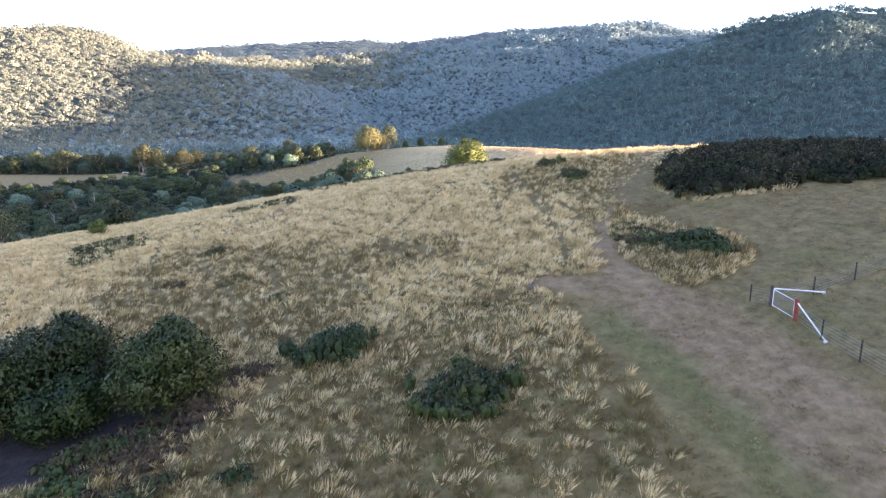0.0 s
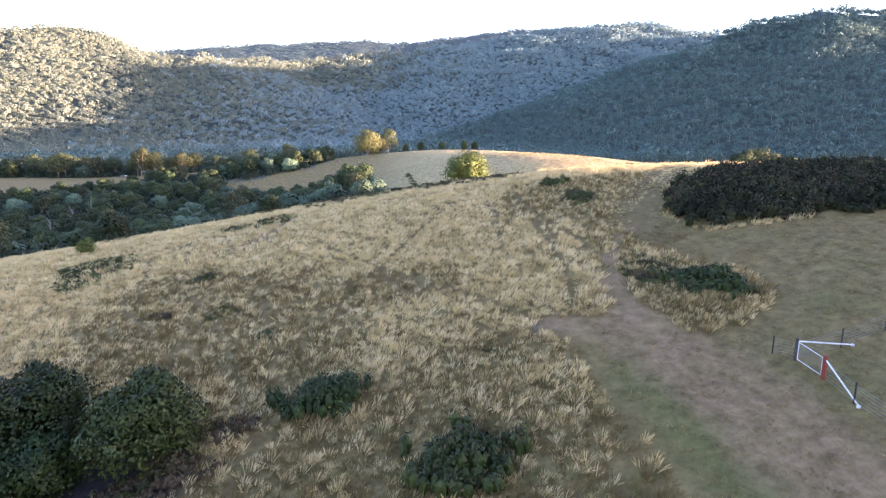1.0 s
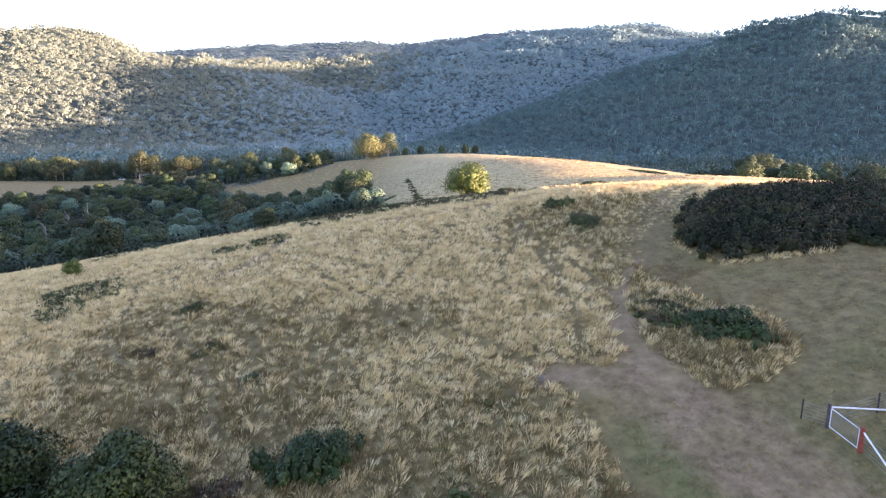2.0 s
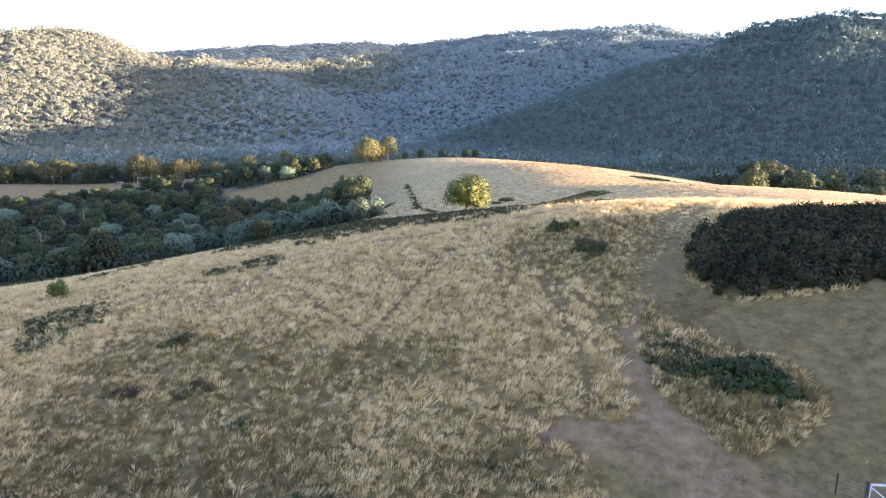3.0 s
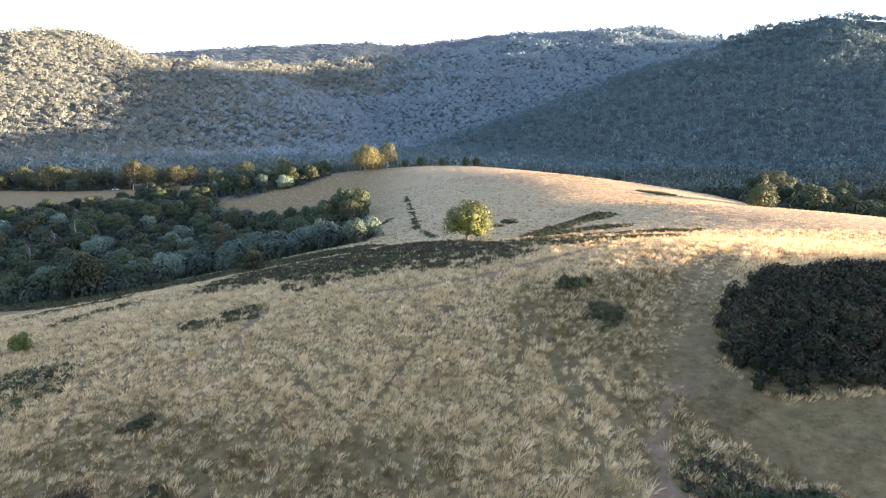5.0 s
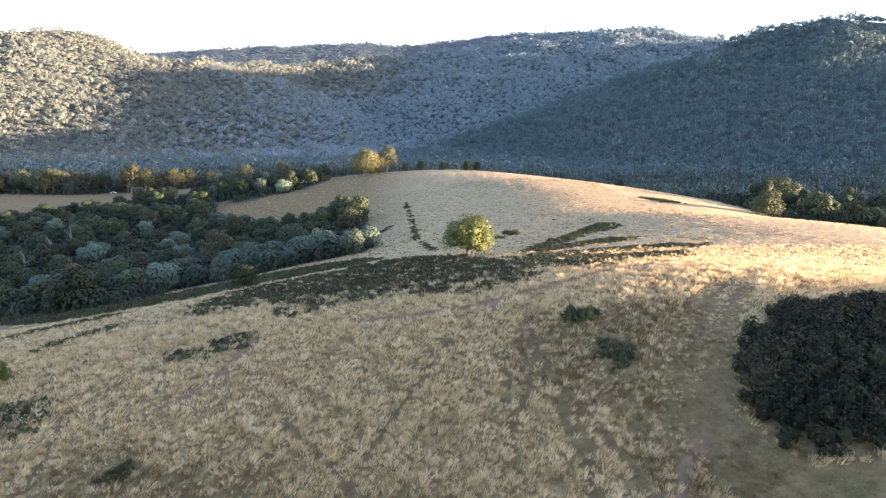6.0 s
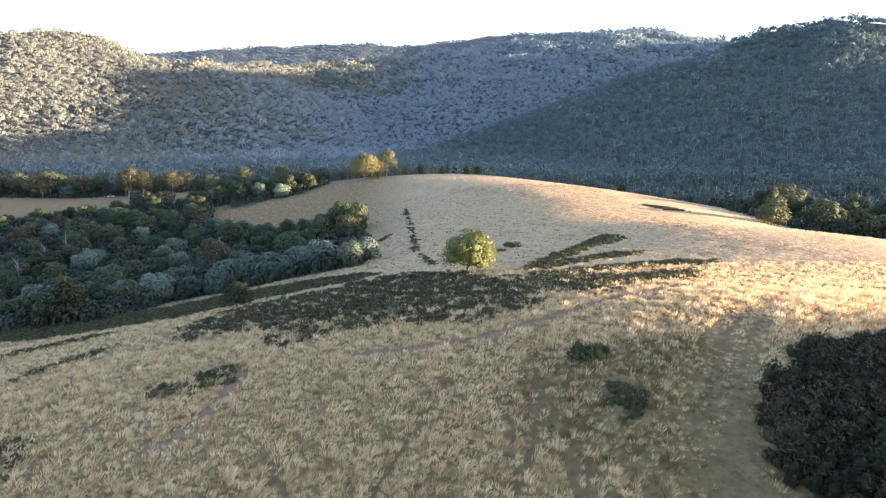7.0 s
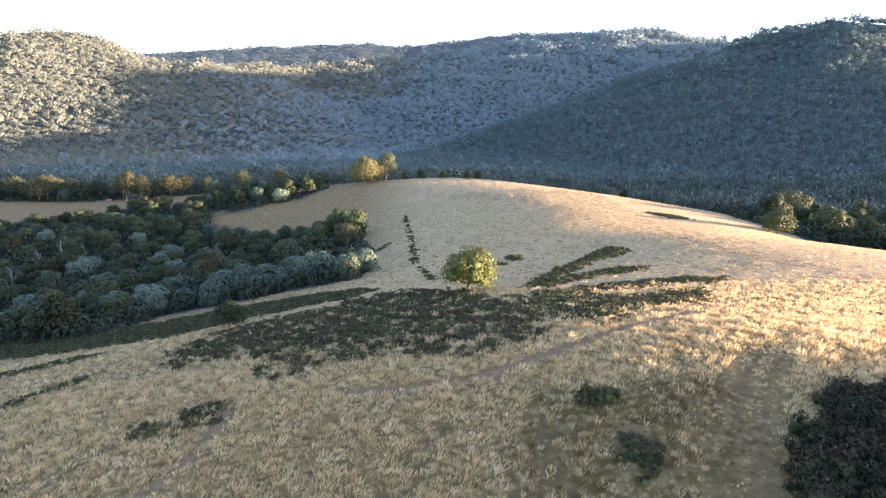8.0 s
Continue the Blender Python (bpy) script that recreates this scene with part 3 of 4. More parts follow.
M_THICKET = material("dark_bracken_fronds", [(0.007, 0.010, 0.0035), (0.018, 0.024, 0.0075), (0.066, 0.075, 0.026)], scale=0.4, rough=0.75, vary=0.5, island=True, translucent=0.2)
M_DEAD = material("grey_dead_wood", [(0.1210, 0.1140, 0.1080), (0.2090, 0.1995, 0.1920), (0.2750, 0.2679, 0.2580)], scale=2.0, rough=0.9)
M_BARK_DARK = material("dark_bark", [(0.05, 0.04, 0.03), (0.10, 0.08, 0.06), (0.16, 0.13, 0.10)], scale=2.0, rough=0.95, bump=0.02, bump_scale=10)


# ---- thickets: low heaps of bracken, bramble and scrub ----
def heap(poly, tall, step, rng, edge=1.5):
    """Points on the top of a low heap of scrub over an outline, with its height above the ground."""
    px, py = [p[0] for p in poly], [p[1] for p in poly]
    X, Y = np.meshgrid(np.arange(min(px) - 1, max(px) + 1, step), np.arange(min(py) - 1, max(py) + 1, step))
    X, Y = X.ravel() + rng.uniform(-0.5, 0.5, X.size) * step, Y.ravel() + rng.uniform(-0.5, 0.5, X.size) * step
    w = 0.6 * edge
    k = inside(X + w * wobble(X, Y, 3.0) + w * wobble(X, Y, 9.0, 3.0), Y + w * wobble(Y, X, 3.3) + w * wobble(Y, X, 8.0, 5.0), poly)
    X, Y = X[k], Y[k]
    d = np.full(X.shape, 1e9)
    for (x0, y0), (x1, y1) in zip(poly, poly[1:] + poly[:1]):
        dx, dy = x1 - x0, y1 - y0
        u = np.clip(((X - x0) * dx + (Y - y0) * dy) / (dx * dx + dy * dy), 0, 1)
        d = np.minimum(d, np.hypot(X - x0 - u * dx, Y - y0 - u * dy))
    e = np.clip(d / edge, 0, 1)
    H = tall * np.sqrt(1 - (1 - e) ** 2 * 0.85) * (0.78 + 0.24 * wobble(X, Y, 4.0, 1.0) + 0.14 * wobble(X, Y, 1.7, 2.0))
    return X, Y, H


def thicket(name, poly, tall, step, label, leaf, length=0.45, width=0.18, edge=1.5, clump=0.55, dead=0.12, dead_mat=None, category="bush", group="", patchy=0.0, sprays=14, sink=0.15):
    """A heap of leafy clumps over the outline poly; some of the sprays are dead and brown."""
    rng = np.random.default_rng(int(abs(poly[0][0] * 31 + poly[0][1] * 7)) + len(poly))
    X, Y, H = heap(poly, tall, step, rng, edge)
    if patchy:
        k = wobble(X, Y, 7.0, 4.0) * 0.6 + wobble(X, Y, 2.6, 1.0) * 0.5 + rng.normal(0, 0.2, X.size) > patchy - 1
        X, Y, H = X[k], Y[k], H[k]
    cx, cy = float(np.mean([p[0] for p in poly])), float(np.mean([p[1] for p in poly]))
    cz = height(cx, cy)
    root = thing(name, cx, cy, cz, label, category, group)
    Z = land(X, Y)
    n = len(X)
    r = clump * rng.uniform(0.7, 1.3, n)
    top = np.stack([X - cx, Y - cy, Z - cz + H * 0.45 - sink], -1)
    shapes = [dome(k + 50, 5, 2, 0.3) for k in range(4)]
    V, F = scatter(shapes, top, np.stack([r * 0.8, r * 0.8, H * 0.45], -1), rng.uniform(0, 6.28, n), rng.integers(0, 4, n))
    part("undergrowth", V, F, leaf, root, "dark tangle of stems and inner leaves")
    c = np.repeat(top, sprays, 0)
    d = rng.normal(0, 1, c.shape)
    d[:, 2] = np.abs(d[:, 2]) + 0.15
    d /= np.linalg.norm(d, axis=1)[:, None]
    rr = np.repeat(r, sprays)[:, None]
    c = c + d * np.concatenate([rr * 1.15, rr * 1.15, np.repeat(H, sprays)[:, None] * 0.62], 1)
    gone = rng.random(len(c)) < dead * (1 + 0.8 * wobble(c[:, 0], c[:, 1], 5.0, 2.0) + 1.3 * wobble(c[:, 0], c[:, 1], 13.0, 4.0))
    part("foliage", *leaves(c[~gone], d[~gone], length, width, rng, 0.2, 0.6), leaf, root)
    if gone.any():
        part("dead_fronds", *leaves(c[gone], d[gone], length, width, rng, 0.4, 0.6), dead_mat or M_BROWN, root, "brown dead fronds")
    return root


HEDGE = [(24.3, 69.5), (22.3, 65), (21.9, 60.8), (23.5, 58), (28, 57.6), (33, 57.2), (39.5, 55.5), (48, 54), (60, 54), (76, 60), (72, 80), (48, 80.5), (40, 80.5), (33, 78.8), (28, 74.5)]
thicket("bracken_thicket", HEDGE, 1.85, 0.8, "large dense thicket of dark green bracken beside the mown paddock", M_THICKET, 0.42, 0.11, 1.6, 0.55, 0.28, sprays=56)
BAND = [(-34, 106), (-41, 121), (-35, 132), (-18.5, 140), (-7, 149), (5, 140), (10, 126), (13.8, 108.5), (13, 98.5), (9, 95.3), (5, 93.5), (-3, 96), (-9, 98.5), (-18.3, 95), (-21, 98), (-24, 107), (-28, 109)]
thicket("bracken_thicket", BAND, 0.8, 0.8, "broad low belt of green and brown bracken across the saddle", M_BRACKEN, 0.4, 0.17, 2.2, 0.5, 0.65, patchy=0.92, sprays=20, group="bracken belts")
for poly, tall, patchy, label in [
    ([(10.3, 130), (13.5, 110), (19, 100), (23.7, 104), (24, 112), (37, 113), (42, 122), (44, 128), (30, 124), (20.4, 130)], 0.7, 0.95, "patchy brown and ochre bracken among dry grass"),
    ([(14.2, 139.2), (19.9, 153.3), (29.6, 167.8), (39.9, 182.0), (45.1, 180.2), (42.8, 172.1), (34.4, 166.0), (26.4, 155.3), (18.8, 141.9), (15.6, 136.4)], 0.75, 0.55, "dark streak of low scrub on the pale hillside"),
    ([(18.2, 141.9), (26.5, 152.7), (35.2, 157.8), (43.0, 158.2), (41.6, 153.3), (33.3, 150.2), (25.8, 145.9), (18.7, 137.1)], 0.7, 0.6, "dark streak of low scrub on the pale hillside"),
    ([(15.2, 133.2), (25.3, 137.9), (36.1, 142.5), (45.8, 145.2), (52.7, 142.5), (49.7, 135.9), (41.5, 137.2), (31.8, 132.0), (20.8, 127.5), (15.4, 126.7)], 0.6, 0.75, "straggling low scrub along a dry contour"),
    ([(20.1, 114.5), (28.4, 120.7), (37.8, 130.0), (45.8, 133.4), (40.9, 120.8), (33.4, 114.1), (25.9, 109.5), (20.3, 108.0)], 0.6, 0.75, "ochre and green bracken at the end of the belt"),
    ([(-108, 176), (-78, 171), (-48, 165), (-17, 157), (-12, 152), (-20, 146), (-40, 139), (-48, 135), (-60, 140), (-86, 147), (-120, 168)], 0.8, 0.75, "low green scrub between the wood and the pasture"),
    ([(-44.5, 71.6), (-48.6, 79.4), (-44.2, 82.9), (-39.5, 83.2), (-37.4, 78), (-39.1, 70.4), (-41, 66.3)], 0.7, 0.9, "olive low scrub patch in dry grass"),
    ([(-55, 102.5), (-50, 110.5), (-46, 112), (-48, 106), (-52, 100)], 0.8, 0.7, "olive low scrub patch in dry grass"),
    ([(-31.5, 86), (-31, 89.5), (-26.5, 92.2), (-21, 92), (-21, 89), (-24, 86)], 0.8, 0.8, "olive low scrub patch in dry grass"),
    ([(-74, 118), (-62, 124), (-55, 130), (-60, 133), (-72, 128)], 0.7, 0.85, "olive low scrub patch in dry grass"),
]:
    thicket("scrub_patch", poly, tall, 0.85, label, M_BRACKEN, 0.42, 0.2, 1.5, 0.5, 0.3, patchy=patchy - 0.2, sprays=14, group="scrub patches")


def round_poly(cx, cy, rx, ry, turn=0.0, n=10):
    c, s = math.cos(radians(turn)), math.sin(radians(turn))
    return [(cx + rx * math.cos(a) * c - ry * math.sin(a) * s, cy + rx * math.cos(a) * s + ry * math.sin(a) * c) for a in [6.2832 * k / n for k in range(n)]]


# scrub beside the trodden path, and small bushes on the hill
for cx, cy, rx, ry, turn, tall, leaf, dead, label in [
    (19.6, 47.2, 1.5, 3.0, 38, 1.3, M_SHRUB, 0.12, "dense dark green bramble beside the trodden path"),
    (16.9, 51.0, 1.4, 2.6, 30, 0.8, M_BRACKEN, 0.6, "brown dead bramble among tall dry grass"),
    (14.3, 81.0, 1.9, 1.4, 0, 1.5, M_BRACKEN, 0.2, "dark rounded bush on the brow of the hill"),
    (15.2, 73.3, 1.7, 3.2, 10, 0.9, M_BRACKEN, 0.4, "olive scrub clump on the brow of the hill"),
    (-25.2, 66.8, 1.3, 1.0, 0, 0.8, M_BRACKEN, 0.2, "small olive bush in dry grass"),
    (-20.5, 58.0, 1.8, 1.3, 0, 0.5, M_BRACKEN, 0.3, "low olive scrub in dry grass"),
    (-14.5, 51.5, 1.1, 0.9, 0, 0.5, M_SHRUB, 0.2, "low green scrub in dry grass"),
    (-26.5, 58.5, 2.2, 1.2, 0, 0.6, M_BROWN, 0.4, "low brown scrub in dry grass"),
    (-7.2, 40.2, 3.1, 2.5, 25, 2.0, M_SHRUB, 0.1, "dark green bramble mound in tall dry grass"),
    (1.1, 32.2, 2.2, 2.2, 0, 1.9, M_SHRUB, 0.1, "dark green bramble mound in tall dry grass"),
    (-15.6, 35.5, 2.6, 2.4, 30, 0.9, M_BROWN, 0.5, "reddish brown dead bracken below the bushes"),
    (-17.0, 30.5, 3.2, 1.6, 40, 0.8, M_BROWN, 0.4, "reddish brown dead bracken below the bushes"),
    (-19.0, 32.0, 3.4, 1.8, 20, 0.9, M_SHRUB, 0.3, "dark weeds and bramble on bare dark ground"),
    (-15.5, 27.2, 3.0, 1.4, 30, 0.7, M_BRACKEN, 0.4, "dark weeds and dead bracken at the field edge"),
    (-12.8, 38.6, 1.6, 1.2, 0, 0.9, M_BROWN, 0.5, "reddish brown dead bracken below the bushes"),
    (-10.2, 27.6, 0.7, 0.6, 0, 0.7, M_SHRUB, 0.0, "small bright green shrub in dry grass"),
    (-19.5, 28.6, 2.0, 1.2, 0, 0.9, M_SHRUB, 0.1, "low green shrub at the field edge"),
    (3.2, 43.5, 1.5, 0.8, 0, 0.4, M_BRACKEN, 0.2, "low green scrub in dry grass"),
    (17.3, 176.5, 2.6, 2.0, 20, 1.4, M_BRACKEN, 0.2, "dark low bush on the pale hillside"),
    (13.8, 170.0, 1.8, 1.2, 0, 1.0, M_BRACKEN, 0.2, "dark low bush on the pale hillside"),
    (48, 119, 4.5, 1.0, 0, 0.4, M_BRACKEN, 0.4, "streak of low scrub in sunlit grass"),
    (62, 110, 6.0, 1.2, 0, 0.4, M_BRACKEN, 0.4, "streak of low scrub in sunlit grass"),
    (82, 255, 8.0, 4.0, -50, 0.9, M_BRACKEN, 0.3, "dark streak of scrub in sunlit grass"),
]:
    big = cy > 100
    thicket("bush", round_poly(cx, cy, rx, ry, turn), tall, 0.75 if big else 0.42, label, leaf, 0.4 if big else 0.26, 0.2 if big else 0.11, min(rx, ry) * 0.9, 0.5 if big else 0.34, dead, group="low bushes", sprays=14 if big else 22, sink=0.1, patchy=0.85 if tall <= 0.6 else 0.0)


# the two tall bushes and the darker mass beside them
def bush_meshes(seed, tall, wide, lobes, sprays):
    return tree_meshes(seed, tall, wide, lobes, sprays, 0.29, 0.145, bare=0.12, trunk_r=0.12, forks=5, droop=-0.2, flat=0.95, core=False)


for x, y, seed, tall, wide, lobes, label in [
    (-17.6, 36.9, 3, 5.2, 6.4, 24, "tall rounded dark green shrub on the shaded slope"),
    (-25.3, 38.5, 4, 5.6, 7.5, 26, "tall dark green shrub with drooping leaves on the shaded slope"),
    (-28.8, 36.0, 5, 5.0, 7.0, 22, "tall dark green shrub with drooping leaves on the shaded slope"),
    (-23.0, 34.8, 6, 3.2, 5.0, 16, "dark green shrub in the shade of taller ones"),
]:
    tree("tall_shrub", x, y, bush_meshes(seed, tall, wide, lobes, 560), M_SHRUB, M_BARK_DARK, label, "tall shrubs", category="shrub")


# ---- single trees ----
tree("lone_tree", 4.9, 139.5, tree_meshes(11, 8.0, 9.2, 26, 230, 0.42, 0.24, bare=0.24, trunk_r=0.22, forks=6, flat=0.9), M_YELLOW, M_BARK_DARK, "rounded yellow-green tree alone on the pale hillside", category="tree")
tree("small_tree", -37.5, 136.5, tree_meshes(12, 4.6, 5.0, 16, 200, 0.34, 0.17, bare=0.25, trunk_r=0.12, flat=0.9), M_DARK, M_BARK_DARK, "small dark tree at the edge of the scrub", category="tree")
tree("round_tree", 115.5, 244, tree_meshes(13, 9.0, 9.6, 24, 200, 0.5, 0.3, bare=0.16, trunk_r=0.25, flat=1.0), M_DARK, M_BARK_DARK, "dense round dark green tree on the sunlit slope", category="tree")
tree("small_tree", -50.2, 88.9, tree_meshes(14, 2.4, 2.6, 9, 160, 0.24, 0.13, bare=0.12, trunk_r=0.08, flat=0.9), M_YELLOW, M_BARK_DARK, "small bright green sapling in dry grass", category="tree")

# ---- woods: a few kinds of tree, repeated ----
KINDS = []
for k in range(4):
    KINDS.append((tree_meshes(30 + k, 10.0, 8.0, 17, 84, 0, 0, bare=0.12, trunk_r=0.22, flat=1.0, flake=0.44), M_DARK, M_BARK_DARK, "dark green rounded tree in the gully wood"))
for k in range(3):
    KINDS.append((tree_meshes(40 + k, 8.5, 8.5, 18, 84, 0, 0, bare=0.08, trunk_r=0.2, flat=1.0, flake=0.42), M_SILVER, M_BARK_DARK, "silvery blue-green wattle in the gully wood"))
for k in range(4):
    KINDS.append((tree_meshes(50 + k, 13.5, 10.0, 15, 80, 0, 0, bare=0.26, trunk_r=0.26, lean=0.1, forks=6, flat=0.9, flake=0.46), M_OLIVE, M_BARK, "olive eucalypt with pale trunk and open crown"))


def wood(poly, step, weights, rng, group, size=1.0, limit=400, squat=1.0):
    px, py = [p[0] for p in poly], [p[1] for p in poly]
    made = {}
    pts = []
    for gy0 in np.arange(min(py), max(py), step):
        for gx0 in np.arange(min(px), max(px), step):
            x, y = gx0 + rng.normal(0, step * 0.28), gy0 + rng.normal(0, step * 0.28)
            if inside(np.array(x), np.array(y), poly) and abs(x) < (y - 5) * 0.76 + 8:
                pts.append((x, y))
    for x, y in pts[:limit]:
        k = int(rng.choice(len(KINDS), p=weights(x, y)))
        s = size * rng.uniform(0.72, 1.15)
        m = pose(x, y, height(x, y) - 0.2, 0, 0, rng.uniform(0, 360))
        if k in made:
            ob = copy_thing(made[k], m)
            ob.scale = (s * 1.15, s * 1.15, s * squat * rng.uniform(0.85, 1.1))
        else:
            meshes, leaf, bark, label = KINDS[k]
            made[k] = tree("woodland_tree", x, y, meshes, leaf, bark, label, group, rng.uniform(0, 360), s)
    print(group, len(pts))


def mix(dark, silver, olive):
    w = np.array([dark] * 4 + [silver] * 3 + [olive] * 4, float)
    return w / w.sum()


def gully_mix(x, y):
    if x > -80 and y < 225:
        return mix(0.2, 3, 0.0)
    if y < 215:
        return mix(2, 1, 0.2)
    return mix(2.4, 1.1, 0.16)


wood(WOODS, 12.6, gully_mix, np.random.default_rng(5), "trees of the gully wood", 1.0, squat=0.88)
for k, (x, y) in enumerate([(-25, 185), (-33, 188), (-42, 186), (-51, 190), (-60, 188), (-69, 192), (-37, 197), (-47, 200), (-58, 203)]):
    meshes, leaf, bark, _ = KINDS[4 + k % 3]
    tree("silver_wattle", x, y, meshes, leaf, bark, "rounded silvery green wattle at the edge of the gully wood", "trees of the gully wood", 47.0 * k, (0.68, 0.92, 0.6, 1.0, 0.78)[k % 5])
wood(BACK_WOODS, 11.5, lambda x, y: mix(2.0, 0.2, 0.6), np.random.default_rng(9), "trees of the gully wood", 0.95)
wood([(132, 292), (140, 254), (150, 236), (168, 222), (205, 216), (250, 300), (150, 316)], 11.5, lambda x, y: mix(2.4, 0.2, 0.6), np.random.default_rng(6), "trees beyond the hill", 1.3, squat=0.95)
wood([(-380, 468), (-262, 462), (-200, 485), (-150, 505), (-150, 522), (-262, 500), (-380, 505)], 14.0, lambda x, y: mix(0.3, 0.5, 2.2), np.random.default_rng(8), "trees along the valley floor", 1.2)


M_WOODLAND = material("valley_woodland_leaves", [(0.05, 0.078, 0.062), (0.09, 0.13, 0.10), (0.14, 0.185, 0.14)], scale=0.13, rough=0.95, vary=0.15, island=True, translucent=0.15)


def mixed_wood(name, poly, step, size, label, mat, low=4.0, stems=True):
    """Trees that stand too far off to tell apart, joined."""
    rng = np.random.default_rng(len(name))
    px, py = [p[0] for p in poly], [p[1] for p in poly]
    X, Y = np.meshgrid(np.arange(min(px), max(px), step), np.arange(min(py), max(py), step))
    X, Y = X.ravel() + rng.normal(0, step * 0.3, X.size), Y.ravel() + rng.normal(0, step * 0.3, X.size)
    k = inside(X, Y, poly) & (np.abs(X) < Y * 0.78)
    X, Y = X[k], Y[k]
    n = len(X)
    shapes = [gum_crown(k + 70, 5, 22, 0.3) if stems else fuzzy(k + 70, 52, 0.24) for k in range(6)]
    w = size * rng.lognormal(0, 0.22, n)
    tall = w * rng.uniform(0.9, 1.5, n)
    Z = land(X, Y)
    lift = rng.uniform(low, low * 2.2, n)
    V, F = scatter(shapes, np.stack([X, Y, Z + lift], -1), np.stack([w, w, tall], -1), rng.uniform(0, 6.28, n), rng.integers(0, 6, n))
    tagged(mesh_object(name, V, F, mat, smooth=stems), label, "forest", kind="stuff")
    if not stems:
        return
    V, F = scatter([stem_shape], np.stack([X, Y, Z - 1], -1), np.stack([np.full(n, 0.6), np.full(n, 0.6), lift + tall * 0.9], -1), rng.uniform(0, 6.28, n), np.zeros(n, int))
    tagged(mesh_object("forest_trunks", V, F, M_BARK), "slender pale eucalypt trunks among the forest crowns", "tree trunks", kind="stuff")


mixed_wood("far_woodland", [(148, 312), (250, 300), (310, 340), (420, 480), (480, 615), (140, 615), (140, 470)], 9.5, 4.6, "grey-green woodland behind the sunlit hill", M_WOODLAND)
mixed_wood("valley_woodland", [(-480, 500), (-262, 495), (-150, 515), (-60, 505), (140, 530), (140, 615), (-480, 615)], 8.5, 4.3, "grey-green woodland along the valley floor", M_WOODLAND)
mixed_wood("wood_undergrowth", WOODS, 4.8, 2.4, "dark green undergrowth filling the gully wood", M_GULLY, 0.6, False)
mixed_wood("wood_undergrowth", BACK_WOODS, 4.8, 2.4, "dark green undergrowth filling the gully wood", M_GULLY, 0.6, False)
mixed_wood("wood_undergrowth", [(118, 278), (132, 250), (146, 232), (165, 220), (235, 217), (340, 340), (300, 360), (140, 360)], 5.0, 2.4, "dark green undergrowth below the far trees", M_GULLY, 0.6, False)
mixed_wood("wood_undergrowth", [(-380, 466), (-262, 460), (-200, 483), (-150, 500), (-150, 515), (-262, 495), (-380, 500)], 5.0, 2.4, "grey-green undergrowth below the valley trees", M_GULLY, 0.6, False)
for x, y, k, s, label in [
    (-40, 455, 10, 1.45, "tall eucalypt lit gold by the evening sun"),
    (-25, 418, 0, 0.5, "dark rounded tree on the hill crest"), (-15, 420, 1, 0.6, "dark rounded tree on the hill crest"), (-1, 405, 2, 0.55, "dark rounded tree on the hill crest"),
    (14, 404, 3, 0.6, "dark rounded tree on the hill crest"), (20, 405, 1, 0.55, "dark rounded tree on the hill crest"), (-74, 420, 0, 0.55, "dark rounded tree on the hill crest"),
    (104, 392, 0, 0.7, "dark rounded tree on the hill crest"),
    (-41, 272, 1, 1.25, "dark tree with sunlit yellow top at the wood's edge"), (-34, 266, 0, 1.15, "dark tree with sunlit yellow top at the wood's edge"), (-47, 268, 2, 1.0, "dark tree with sunlit yellow top at the wood's edge"),
    (-222, 462, 8, 1.6, "tall open eucalypt lit gold by the evening sun"), (-214, 466, 10, 1.3, "tall open eucalypt lit gold by the evening sun"),
]:
    meshes, leaf, bark, _ = KINDS[k]
    tree("hill_tree", x, y, meshes, leaf, bark, label, "trees about the hills", 40.0 * k, s)

spreading = tree_meshes(61, 11.0, 12.0, 24, 120, 0, 0, bare=0.1, trunk_r=0.3, lean=0.08, forks=7, flat=0.8, flake=0.4)
tree("spreading_tree", -50, 412, spreading, M_LIT_OLIVE, M_BARK, "spreading eucalypt lit gold by the evening sun", "trees about the hills", 0, 1.5)
tree("spreading_tree", -43, 420, spreading, M_LIT_OLIVE, M_BARK, "spreading eucalypt lit gold by the evening sun", "trees about the hills", 140, 1.1)

# scrub lines down the gullies of the far hill
for line, wide in [([(-17, 296), (-13, 262), (-10, 232), (-8, 205), (-6.7, 183)], 1.1), ([(-5.5, 180), (-3, 165), (-1.2, 154)], 1.0), ([(-18, 242), (-24, 224), (-20, 201), (-21, 191)], 2.2)]:
    for (x0, y0), (x1, y1) in zip(line, line[1:]):
        L = math.hypot(x1 - x0, y1 - y0)
        thicket("scrub_patch", round_poly((x0 + x1) / 2, (y0 + y1) / 2, L * 0.5, wide, math.degrees(math.atan2(y1 - y0, x1 - x0))), 0.5, 0.6,
                "dark scrub along a gully on the far hill", M_BRACKEN, 0.45, 0.24, 0.8, 0.45, 0.4, patchy=1.0, sprays=10, group="scrub patches")


